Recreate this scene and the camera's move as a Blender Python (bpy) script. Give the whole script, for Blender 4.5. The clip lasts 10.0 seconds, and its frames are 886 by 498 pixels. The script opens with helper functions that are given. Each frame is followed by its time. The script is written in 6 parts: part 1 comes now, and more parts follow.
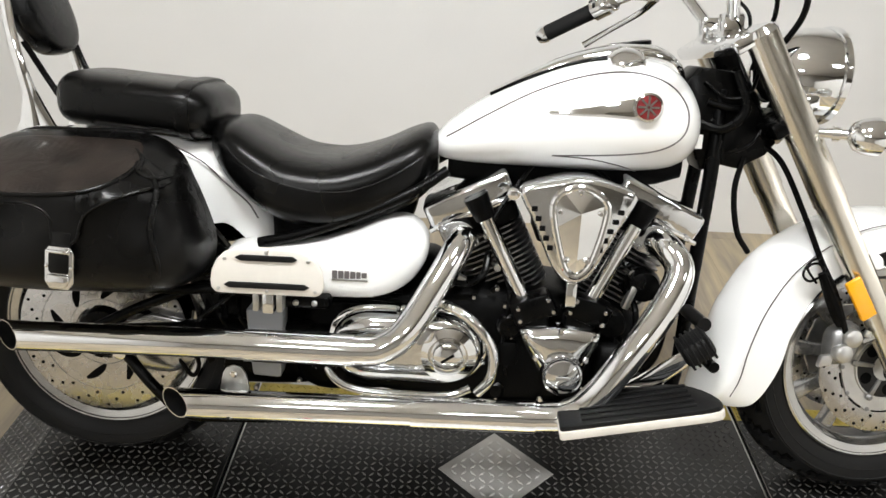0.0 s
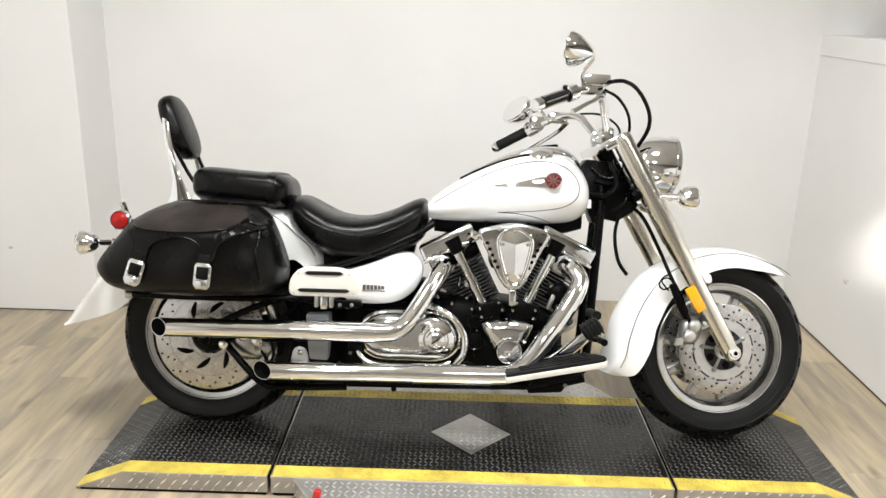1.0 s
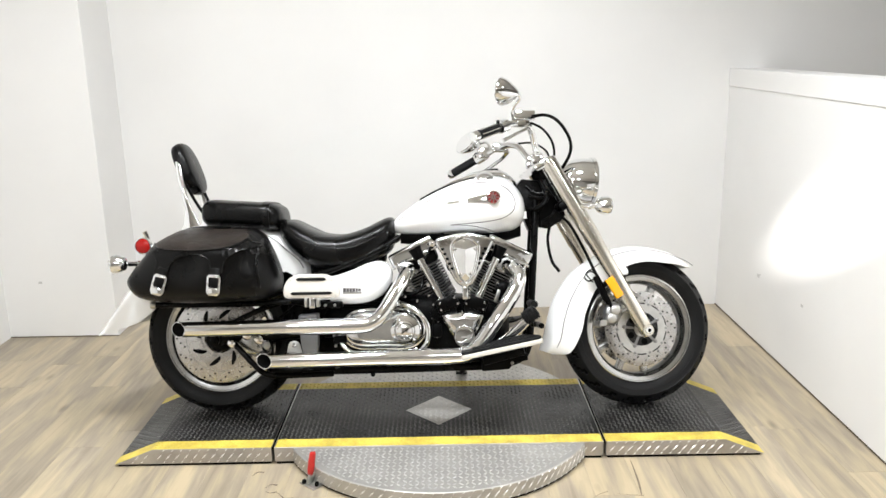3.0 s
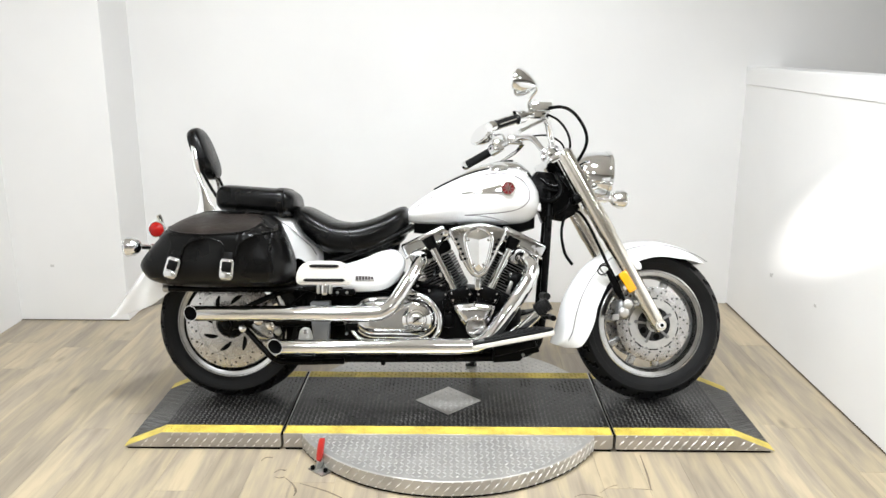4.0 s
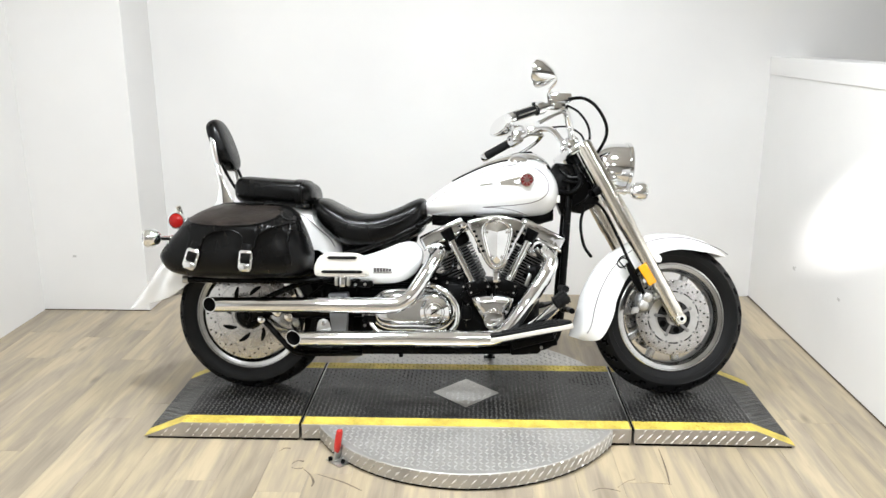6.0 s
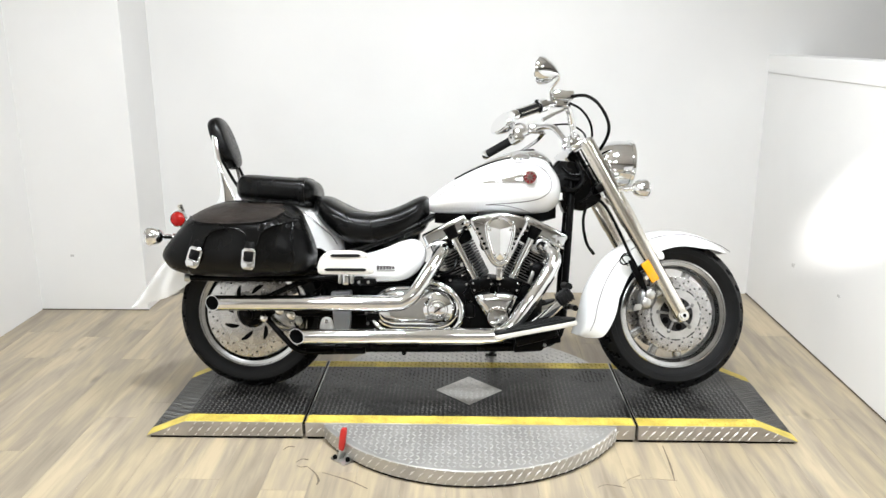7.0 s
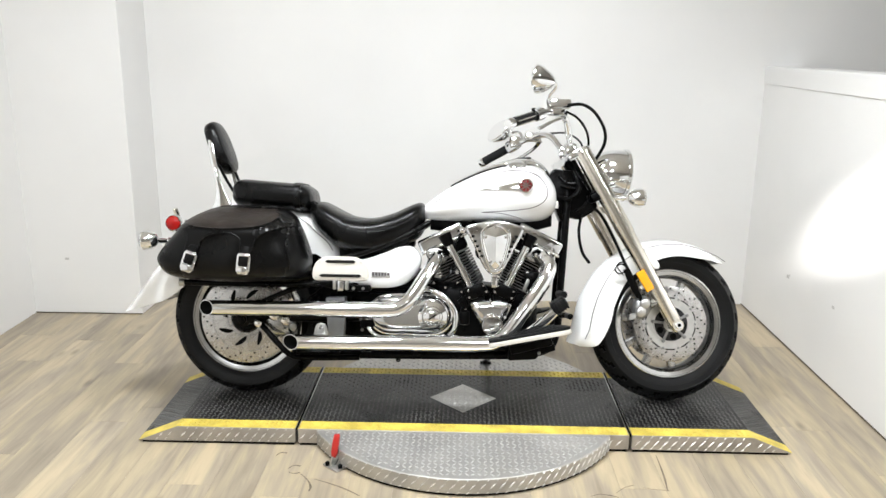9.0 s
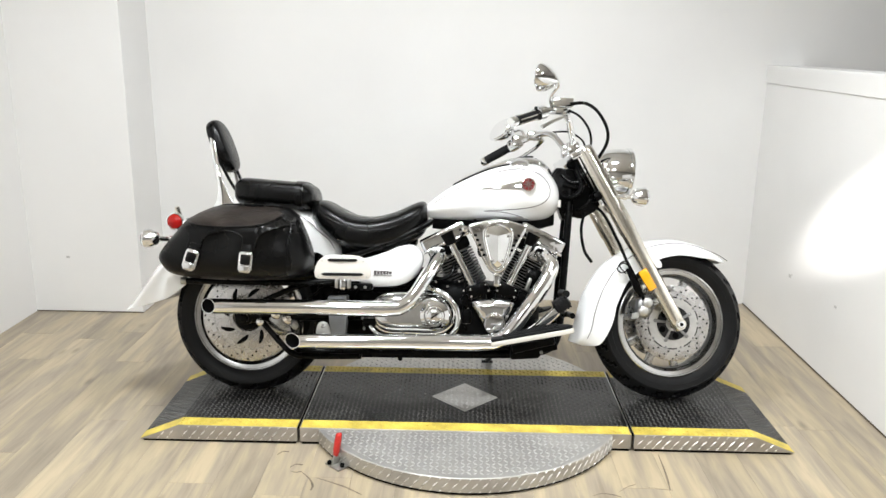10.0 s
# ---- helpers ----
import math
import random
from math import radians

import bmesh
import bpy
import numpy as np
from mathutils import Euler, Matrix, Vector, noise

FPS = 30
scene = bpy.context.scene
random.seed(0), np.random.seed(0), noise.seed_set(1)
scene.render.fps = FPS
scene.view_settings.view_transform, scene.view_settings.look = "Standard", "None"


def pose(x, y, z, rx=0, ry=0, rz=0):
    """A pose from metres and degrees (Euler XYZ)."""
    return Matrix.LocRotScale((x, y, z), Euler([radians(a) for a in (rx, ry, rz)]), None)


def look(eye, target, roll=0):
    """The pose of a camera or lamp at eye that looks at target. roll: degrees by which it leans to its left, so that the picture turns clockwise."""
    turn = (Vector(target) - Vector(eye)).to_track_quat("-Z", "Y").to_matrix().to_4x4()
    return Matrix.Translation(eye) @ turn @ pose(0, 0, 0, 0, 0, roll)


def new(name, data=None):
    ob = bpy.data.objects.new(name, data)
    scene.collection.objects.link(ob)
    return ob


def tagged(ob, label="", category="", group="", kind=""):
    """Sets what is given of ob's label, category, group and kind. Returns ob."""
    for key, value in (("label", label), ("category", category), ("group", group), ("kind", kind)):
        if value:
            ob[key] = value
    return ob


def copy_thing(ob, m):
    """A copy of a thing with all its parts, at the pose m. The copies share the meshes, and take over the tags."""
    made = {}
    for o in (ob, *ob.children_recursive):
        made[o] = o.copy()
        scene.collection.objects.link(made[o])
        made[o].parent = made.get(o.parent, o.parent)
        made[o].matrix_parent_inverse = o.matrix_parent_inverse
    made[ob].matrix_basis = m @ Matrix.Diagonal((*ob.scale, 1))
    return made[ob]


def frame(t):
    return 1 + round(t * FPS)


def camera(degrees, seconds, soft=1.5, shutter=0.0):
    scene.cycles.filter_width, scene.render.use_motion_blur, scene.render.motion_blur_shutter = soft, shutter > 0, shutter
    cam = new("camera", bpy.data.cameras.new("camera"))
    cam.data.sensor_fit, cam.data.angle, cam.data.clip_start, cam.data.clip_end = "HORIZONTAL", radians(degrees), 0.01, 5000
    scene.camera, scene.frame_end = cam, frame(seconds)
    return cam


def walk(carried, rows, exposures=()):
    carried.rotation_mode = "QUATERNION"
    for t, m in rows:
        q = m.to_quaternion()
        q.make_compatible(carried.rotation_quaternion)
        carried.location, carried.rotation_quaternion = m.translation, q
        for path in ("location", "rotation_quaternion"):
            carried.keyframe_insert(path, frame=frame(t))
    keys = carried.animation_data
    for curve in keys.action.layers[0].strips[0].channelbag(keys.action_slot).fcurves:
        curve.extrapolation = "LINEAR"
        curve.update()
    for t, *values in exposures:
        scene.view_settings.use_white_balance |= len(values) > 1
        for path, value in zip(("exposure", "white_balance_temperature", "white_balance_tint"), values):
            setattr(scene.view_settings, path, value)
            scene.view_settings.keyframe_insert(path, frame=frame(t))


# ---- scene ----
cam = camera(57.8, 10.0)
PATH = [
    (0, (-0.124, -1.392, 1.354), (-0.146, 0.384, 0.433), 2.4),
    (0.2, (-0.129, -1.58, 1.383), (-0.087, 0.246, 0.568), 3.0),
    (0.4, (-0.136, -1.782, 1.416), (-0.085, 0.075, 0.674), 1.2),
    (0.5, (-0.137, -1.886, 1.428), (-0.065, -0.023, 0.699), 1.8),
    (0.7, (-0.115, -2.09, 1.434), (-0.080, -0.20, 0.84), 1.7),
    (0.9, (-0.092, -2.278, 1.436), (-0.086, -0.36, 0.869), 2.2),
    (1, (-0.082, -2.370, 1.44), (-0.103, -0.460, 0.849), 1.5),
    (1.2, (-0.063, -2.554, 1.453), (-0.078, -0.624, 0.93), 0.1),
    (1.5, (-0.048, -2.782, 1.471), (-0.023, -0.833, 1.021), 0),
    (1.7, (-0.06, -2.88, 1.473), (-0.067, -0.92, 0.943), 1.0),
    (2, (-0.079, -2.994, 1.477), (-0.033, -1.058, 0.977), 1.9),
    (2.5, (-0.037, -2.986, 1.465), (0.004, -1.049, 0.968), 0.5),
    (2.7, (0.011, -2.972, 1.486), (0.018, -1.033, 0.997), -1.0),
    (3.8, (0.049, -2.952, 1.454), (0.016, -1.016, 0.955), -0.5),
    (4, (0.01, -2.962, 1.45), (-0.011, -1.024, 0.955), 0.1),
    (4.5, (-0.016, -2.964, 1.457), (-0.05, -1.029, 0.953), -0.2),
    (5, (-0.009, -2.967, 1.455), (-0.05, -1.034, 0.943), 0.1),
    (5.5, (-0.005, -2.968, 1.459), (-0.051, -1.038, 0.938), 0.2),
    (5.7, (0.017, -2.962, 1.449), (-0.047, -1.03, 0.935), 0.1),
    (6.8, (0.003, -2.938, 1.465), (-0.066, -1.011, 0.934), -0.4),
    (7, (-0.028, -2.953, 1.443), (-0.077, -1.022, 0.926), -0.1),
    (7.5, (-0.038, -2.942, 1.448), (-0.084, -1.01, 0.931), 0.4),
    (8, (-0.038, -2.943, 1.441), (-0.071, -1.008, 0.934), 0.4),
    (8.5, (-0.029, -2.95, 1.437), (-0.063, -1.015, 0.932), 0.2),
    (9, (-0.023, -2.951, 1.441), (-0.064, -1.015, 0.942), 0.6),
    (9.5, (-0.015, -2.947, 1.45), (-0.061, -1.012, 0.947), 0.5),
    (10, (-0.033, -2.947, 1.438), (-0.073, -1.011, 0.937), 0.7),
]
walk(cam, [(t, look(eye, target, roll)) for t, eye, target, roll in PATH],
     [(0, -0.14, 6850, 11), (0.5, -0.04, 6850, 11), (1, 0.02, 6850, 11), (2, 0.1, 6800, 11), (4.5, 0.18, 6500, 10), (7.5, 0.18, 6500, 10), (9, 0.1, 6550, 10), (10, 0.06, 6600, 10)])

# ---------------------------------------------------------------- light
world = bpy.data.worlds.new("world")
scene.world = world
world.use_nodes = True
world.node_tree.nodes["Background"].inputs[0].default_value = (0.9, 0.95, 1.0, 1)
world.node_tree.nodes["Background"].inputs[1].default_value = 0.05


def disc_lamp(name, m, size, power, colour):
    d = bpy.data.lights.new(name, "AREA")
    d.shape, d.size, d.energy, d.color, d.spread = "DISK", size, power, colour, radians(170)
    ob = new(name, d)
    ob.matrix_world = m
    return ob


CEIL = 3.0
for lx, ly, power in ((-0.68, -0.75, 62), (0.5, -0.75, 52), (-1.1, -3.2, 36), (0.1, -3.3, 25), (2.4, -1.6, 17)):
    disc_lamp("ceiling_lamp", pose(lx, ly, CEIL - 0.05), 0.46, power, (0.91, 0.96, 1.0))
spot = bpy.data.lights.new("flood_lamp", "SPOT")
spot.energy, spot.spot_size, spot.spot_blend, spot.shadow_soft_size, spot.color = 3200, radians(6.4), 0.6, 0.05, (1, 0.985, 0.96)
new("flood_lamp", spot).matrix_world = look((0.58, -3.25, 2.53), (1.6, 0.06, 0.85))


# ---------------------------------------------------------------- materials
def material(name, base, rough=0.5, metal=0.0, coat=0.0, vary=0.0, scale=20.0, bump=0.0, bump_scale=200.0, rough_vary=0.0,
             emission=0.0, transmission=0.0, spec=0.5, random_vary=0.0, dark=None, stretch=(1, 1, 1), crease=0.0, crease_scale=12.0):
    """A node material with two scales of variation: blotches in colour and gloss, and fine relief."""
    mat = bpy.data.materials.new(name)
    mat.use_nodes = True
    nt = mat.node_tree
    n, l = nt.nodes, nt.links
    p = n["Principled BSDF"]
    p.inputs["Base Color"].default_value = (*base, 1)
    p.inputs["Roughness"].default_value = rough
    p.inputs["Metallic"].default_value = metal
    p.inputs["Coat Weight"].default_value = coat
    p.inputs["Coat Roughness"].default_value = 0.04
    p.inputs["Transmission Weight"].default_value = transmission
    p.inputs["Specular IOR Level"].default_value = spec
    if emission:
        p.inputs["Emission Color"].default_value = (*base, 1)
        p.inputs["Emission Strength"].default_value = emission
    if vary or bump or rough_vary or random_vary:
        tc = n.new("ShaderNodeTexCoord")
        mp = n.new("ShaderNodeMapping")
        mp.inputs["Scale"].default_value = stretch
        l.new(tc.outputs["Object"], mp.inputs[0])
        big = n.new("ShaderNodeTexNoise")
        big.inputs["Scale"].default_value = scale
        big.inputs["Detail"].default_value = 6
        l.new(mp.outputs[0], big.inputs["Vector"])
        if vary or random_vary:
            mix = n.new("ShaderNodeMix")
            mix.data_type = "RGBA"
            lo = dark or tuple(c * (1 - vary) for c in base)
            mix.inputs[6].default_value = (*lo, 1)
            mix.inputs[7].default_value = (*base, 1)
            ramp = n.new("ShaderNodeMapRange")
            ramp.inputs[1].default_value, ramp.inputs[2].default_value = 0.35, 0.65
            l.new(big.outputs["Fac"], ramp.inputs[0])
            l.new(ramp.outputs[0], mix.inputs[0])
            out = mix.outputs[2]
            if random_vary:
                info = n.new("ShaderNodeObjectInfo")
                hsv = n.new("ShaderNodeHueSaturation")
                val = n.new("ShaderNodeMapRange")
                val.inputs[3].default_value, val.inputs[4].default_value = 1 - random_vary, 1 + random_vary
                l.new(info.outputs["Random"], val.inputs[0])
                l.new(val.outputs[0], hsv.inputs["Value"])
                l.new(out, hsv.inputs["Color"])
                out = hsv.outputs[0]
            l.new(out, p.inputs["Base Color"])
        if rough_vary:
            rr = n.new("ShaderNodeMapRange")
            rr.inputs[3].default_value, rr.inputs[4].default_value = max(0.02, rough - rough_vary), rough + rough_vary
            l.new(big.outputs["Fac"], rr.inputs[0])
            l.new(rr.outputs[0], p.inputs["Roughness"])
        if bump:
            fine = n.new("ShaderNodeTexNoise")
            fine.inputs["Scale"].default_value = bump_scale
            fine.inputs["Detail"].default_value = 4
            l.new(mp.outputs[0], fine.inputs["Vector"])
            bm = n.new("ShaderNodeBump")
            bm.inputs["Strength"].default_value = bump
            bm.inputs["Distance"].default_value = 0.002
            l.new(fine.outputs["Fac"], bm.inputs["Height"])
            if crease:
                fold = n.new("ShaderNodeTexNoise")
                fold.inputs["Scale"].default_value, fold.inputs["Detail"].default_value, fold.inputs["Distortion"].default_value = crease_scale, 2, 0.5
                l.new(mp.outputs[0], fold.inputs["Vector"])
                b2 = n.new("ShaderNodeBump")
                b2.inputs["Strength"].default_value, b2.inputs["Distance"].default_value = crease, 0.012
                l.new(fold.outputs["Fac"], b2.inputs["Height"])
                l.new(b2.outputs[0], bm.inputs["Normal"])
            l.new(bm.outputs[0], p.inputs["Normal"])
    return mat


WALL = material("wall_paint", (0.815, 0.806, 0.793), 0.6, vary=0.05, scale=1.3, bump=0.12, bump_scale=160)
CEILING = material("ceiling_paint", (0.84, 0.82, 0.79), 0.8, vary=0.05, scale=2)
# Kept dim so that chrome and black parts reflect a darker room.
DIMWALL = material("dim_unseen_wall", (0.33, 0.31, 0.28), 0.7, vary=0.08, scale=1.5)
TRIM = material("trim_paint", (0.82, 0.81, 0.79), 0.4, vary=0.04, scale=5)
SCUFF = material("scuffed_finish", (0.20, 0.158, 0.112), 0.7, vary=0.5, scale=60)
SMUDGE = material("scuffed_wall_paint", (0.60, 0.585, 0.57), 0.7, vary=0.15, scale=60)
UNDER = material("subfloor", (0.10, 0.075, 0.05), 0.9, vary=0.2, scale=8)
CREAM = material("scuffed_white_paint", (0.70, 0.665, 0.61), 0.35, coat=0.3, vary=0.10, scale=14, bump=0.08, bump_scale=120)
TOPHIDE = material("worn_brown_leather", (0.021, 0.015, 0.012), 0.42, vary=0.6, scale=14, bump=0.3, bump_scale=240, rough_vary=0.1, spec=0.25, crease=0.4, crease_scale=14)
WHITE = material("white_lacquer", (0.87, 0.87, 0.86), 0.22, coat=0.7, vary=0.02, scale=3, rough_vary=0.05)
CHROME = material("chrome", (0.86, 0.87, 0.88), 0.055, metal=1, vary=0.04, scale=30, rough_vary=0.035)
CASTCHROME = material("plated_casting", (0.76, 0.77, 0.78), 0.08, metal=1, vary=0.06, scale=30, rough_vary=0.05, bump=0.05, bump_scale=60, crease=0.16, crease_scale=16)
ALLOY = material("polished_alloy", (0.78, 0.745, 0.67), 0.22, metal=1, vary=0.06, scale=12, rough_vary=0.08)
CAST = material("cast_aluminium", (0.46, 0.46, 0.455), 0.24, metal=0.85, vary=0.1, scale=25, bump=0.1)
RIM = material("machined_rim", (0.58, 0.58, 0.575), 0.2, metal=1, vary=0.1, scale=30, rough_vary=0.08)
CARRIER = material("dull_carrier", (0.32, 0.32, 0.32), 0.42, metal=0.8, vary=0.2, scale=40, bump=0.1)
SATIN = material("satin_alloy", (0.60, 0.595, 0.58), 0.33, metal=0.9, vary=0.12, scale=35, rough_vary=0.08)
HUBGREY = material("dark_hub_casting", (0.022, 0.022, 0.023), 0.42, metal=0.5, vary=0.25, scale=30, bump=0.12)
DISC = material("brake_steel", (0.54, 0.53, 0.52), 0.27, metal=1, vary=0.15, scale=40, rough_vary=0.1)
LEATHER = material("black_leather", (0.0025, 0.0024, 0.0023), 0.28, vary=0.3, scale=9, bump=0.16, bump_scale=420, rough_vary=0.10, spec=0.19, crease=0.5, crease_scale=6)
VINYL = material("seat_vinyl", (0.0022, 0.0022, 0.0022), 0.27, vary=0.25, scale=7, bump=0.15, bump_scale=500, rough_vary=0.08, spec=0.2, crease=0.12, crease_scale=9)
RUBBER = material("tyre_rubber", (0.0055, 0.0055, 0.0058), 0.5, vary=0.3, scale=14, bump=0.2, bump_scale=150, rough_vary=0.12, spec=0.2)
BLACK = material("black_enamel", (0.0015, 0.0015, 0.0015), 0.28, vary=0.2, scale=20, rough_vary=0.08, spec=0.1)
MATTE = material("black_casting", (0.0016, 0.0016, 0.0016), 0.42, vary=0.3, scale=30, bump=0.3, bump_scale=260, spec=0.07)
FIN = material("machined_fin", (0.24, 0.24, 0.24), 0.32, metal=0.9, vary=0.3, scale=60)
GREYCASE = material("grey_plastic", (0.30, 0.31, 0.33), 0.4, vary=0.1, scale=12, bump=0.1)
HOLE = material("dark_cavity", (0.003, 0.003, 0.003), 0.9, vary=0.3, scale=30, spec=0.1)
STRIPE = material("pinstripe_grey", (0.10, 0.09, 0.09), 0.3)
RED = material("red_lens", (0.33, 0.008, 0.006), 0.2, spec=0.35)
REDENAMEL = material("red_enamel", (0.18, 0.012, 0.014), 0.3)
AMBER = material("amber_lens", (0.80, 0.36, 0.01), 0.2, coat=0.4)
GLASS = material("lamp_glass", (0.95, 0.95, 0.95), 0.03, transmission=1.0)
MIRROR = material("mirror_glass", (0.92, 0.92, 0.92), 0.01, metal=1)
DECK = material("black_deck_paint", (0.0065, 0.0063, 0.006), 0.34, vary=0.45, scale=6, bump=0.12, rough_vary=0.12, spec=0.5)
TREAD = material("worn_black_tread", (0.18, 0.177, 0.172), 0.3, metal=0.45, vary=0.6, scale=9, rough_vary=0.1, spec=0.6)
PLATE = material("bare_tread_plate", (0.55, 0.535, 0.51), 0.4, metal=0.7, vary=0.16, scale=9, bump=0.1, rough_vary=0.06)
# Same steel as PLATE, with the floor's tan reflection put into the colour.
SIDEPLATE = material("floor_tinted_tread_plate", (0.50, 0.465, 0.42), 0.42, metal=0.55, vary=0.25, scale=12, bump=0.1, rough_vary=0.08)
TOPMARK = material("turntable_tread_mark", (0.66, 0.655, 0.64), 0.34, metal=0.65, vary=0.12, scale=20, rough_vary=0.06)
MARK = material("worn_tread_mark", (0.84, 0.83, 0.81), 0.32, metal=0.5, vary=0.12, scale=20, rough_vary=0.06)
YELLOW = material("yellow_edge_paint", (0.72, 0.56, 0.10), 0.5, vary=0.35, scale=14, bump=0.15, bump_scale=90)
REDGRIP = material("red_plastic_grip", (0.55, 0.025, 0.02), 0.4)
STEEL = material("zinc_steel", (0.55, 0.55, 0.53), 0.35, metal=1, vary=0.15, scale=40)


def wood_material():
    """Grey-brown oak boards: each board its own tone, long grain, and darker patches."""
    mat = bpy.data.materials.new("oak_boards")
    mat.use_nodes = True
    n, l = mat.node_tree.nodes, mat.node_tree.links
    p = n["Principled BSDF"]
    tc, info = n.new("ShaderNodeTexCoord"), n.new("ShaderNodeObjectInfo")
    off = n.new("ShaderNodeVectorMath")
    off.operation = "MULTIPLY_ADD"
    off.inputs[1].default_value = (1, 1, 1)
    comb = n.new("ShaderNodeCombineXYZ")
    times = n.new("ShaderNodeMath")
    times.operation = "MULTIPLY"
    times.inputs[1].default_value = 37.0
    l.new(info.outputs["Random"], times.inputs[0])
    l.new(times.outputs[0], comb.inputs[0])
    l.new(times.outputs[0], comb.inputs[1])
    l.new(tc.outputs["Object"], off.inputs[0])
    l.new(comb.outputs[0], off.inputs[2])

    def layer(sx, sy, detail, distortion=0.0):
        """Noise drawn out along the board."""
        mp = n.new("ShaderNodeMapping")
        mp.inputs["Scale"].default_value = (sx, sy, 1)
        l.new(off.outputs[0], mp.inputs[0])
        t = n.new("ShaderNodeTexNoise")
        t.inputs["Scale"].default_value, t.inputs["Detail"].default_value, t.inputs["Distortion"].default_value = 1.0, detail, distortion
        l.new(mp.outputs[0], t.inputs["Vector"])
        return t.outputs["Fac"]

    def weigh(value, factor, rest=None):
        m = n.new("ShaderNodeMath")
        m.operation = "MULTIPLY_ADD"
        m.inputs[1].default_value = factor
        m.inputs[2].default_value = 0.0
        l.new(value, m.inputs[0])
        if rest is not None:
            l.new(rest, m.inputs[2])
        return m.outputs[0]

    grain = layer(120, 3.0, 5, 0.4)
    patch = layer(10, 1.2, 3, 0.6)
    cloud = layer(28, 3.2, 4, 0.8)
    total = weigh(grain, 0.12, weigh(cloud, 0.36, weigh(patch, 0.52)))
    ramp = n.new("ShaderNodeValToRGB")
    ramp.color_ramp.elements[0].position, ramp.color_ramp.elements[0].color = 0.36, (0.240, 0.196, 0.142, 1)
    ramp.color_ramp.elements[1].position, ramp.color_ramp.elements[1].color = 0.62, (0.455, 0.368, 0.240, 1)
    for at, tone in ((0.44, (0.292, 0.243, 0.180, 1)), (0.49, (0.335, 0.277, 0.198, 1)), (0.54, (0.385, 0.315, 0.208, 1))):
        ramp.color_ramp.elements.new(at).color = tone
    l.new(total, ramp.inputs[0])
    knot = n.new("ShaderNodeTexVoronoi")
    knot.inputs["Scale"].default_value = 1.0
    kmap = n.new("ShaderNodeMapping")
    kmap.inputs["Scale"].default_value = (6.5, 2.6, 1)
    l.new(off.outputs[0], kmap.inputs[0])
    l.new(kmap.outputs[0], knot.inputs["Vector"])
    ring = n.new("ShaderNodeMapRange")
    ring.inputs[1].default_value, ring.inputs[2].default_value = 0.03, 0.13
    ring.inputs[3].default_value, ring.inputs[4].default_value = 0.62, 1.0
    l.new(knot.outputs["Distance"], ring.inputs[0])
    shade = n.new("ShaderNodeMix")
    shade.data_type, shade.blend_type = "RGBA", "MULTIPLY"
    shade.inputs[0].default_value = 1.0
    l.new(ramp.outputs[0], shade.inputs[6])
    l.new(ring.outputs[0], shade.inputs[7])
    hsv = n.new("ShaderNodeHueSaturation")
    hsv.inputs["Saturation"].default_value = 0.96
    val = n.new("ShaderNodeMapRange")
    val.inputs[3].default_value, val.inputs[4].default_value = 0.92, 1.09
    l.new(info.outputs["Random"], val.inputs[0])
    l.new(val.outputs[0], hsv.inputs["Value"])
    l.new(shade.outputs[2], hsv.inputs["Color"])
    l.new(hsv.outputs[0], p.inputs["Base Color"])
    p.inputs["Roughness"].default_value = 0.36
    bump = n.new("ShaderNodeBump")
    bump.inputs["Strength"].default_value, bump.inputs["Distance"].default_value = 0.15, 0.001
    l.new(grain, bump.inputs["Height"])
    l.new(bump.outputs[0], p.inputs["Normal"])
    return mat


OAK = wood_material()


# ---------------------------------------------------------------- mesh helpers
def finish(bm, name, mat, smooth=True, sharp=35):
    bmesh.ops.recalc_face_normals(bm, faces=bm.faces)
    me = bpy.data.meshes.new(name)
    if smooth:
        for f in bm.faces:
            f.smooth = True
        for e in bm.edges:
            if len(e.link_faces) == 2 and e.calc_face_angle(0) > radians(sharp):
                e.smooth = False
    bm.to_mesh(me)
    bm.free()
    for one in (mat if isinstance(mat, (list, tuple)) else [mat]):
        me.materials.append(one)
    return me


def part(name, bm, mat, parent, label="", m=None, smooth=True, sharp=35, kind=""):
    """Link a bmesh as one mesh object under a thing or a part."""
    if m is not None:
        bm.transform(m)
    ob = new(name, finish(bm, name, mat, smooth, sharp))
    if parent is not None:
        ob.parent = parent
    return tagged(ob, label, kind=kind)


def curve_points(pts, n=6):
    """Catmull-Rom points through pts (tuples of any length)."""
    p = [np.array(q, float) for q in pts]
    p = [2 * p[0] - p[1]] + p + [2 * p[-1] - p[-2]]
    out = []
    for i in range(1, len(p) - 2):
        for k in range(n):
            t = k / n
            out.append(0.5 * (2 * p[i] + (p[i + 1] - p[i - 1]) * t + (2 * p[i - 1] - 5 * p[i] + 4 * p[i + 1] - p[i + 2]) * t * t
                              + (3 * p[i] - p[i - 1] - 3 * p[i + 1] + p[i + 2]) * t ** 3))
    out.append(p[-2])
    return out


def closed_curve(pts, n=6):
    """A closed smooth loop through pts."""
    p = [np.array(q, float) for q in pts]
    out, c = [], len(p)
    for i in range(c):
        a, b, d, e = p[i - 1], p[i], p[(i + 1) % c], p[(i + 2) % c]
        for k in range(n):
            t = k / n
            out.append(0.5 * (2 * b + (d - a) * t + (2 * a - 5 * b + 4 * d - e) * t * t + (3 * b - a - 3 * d + e) * t ** 3))
    return out


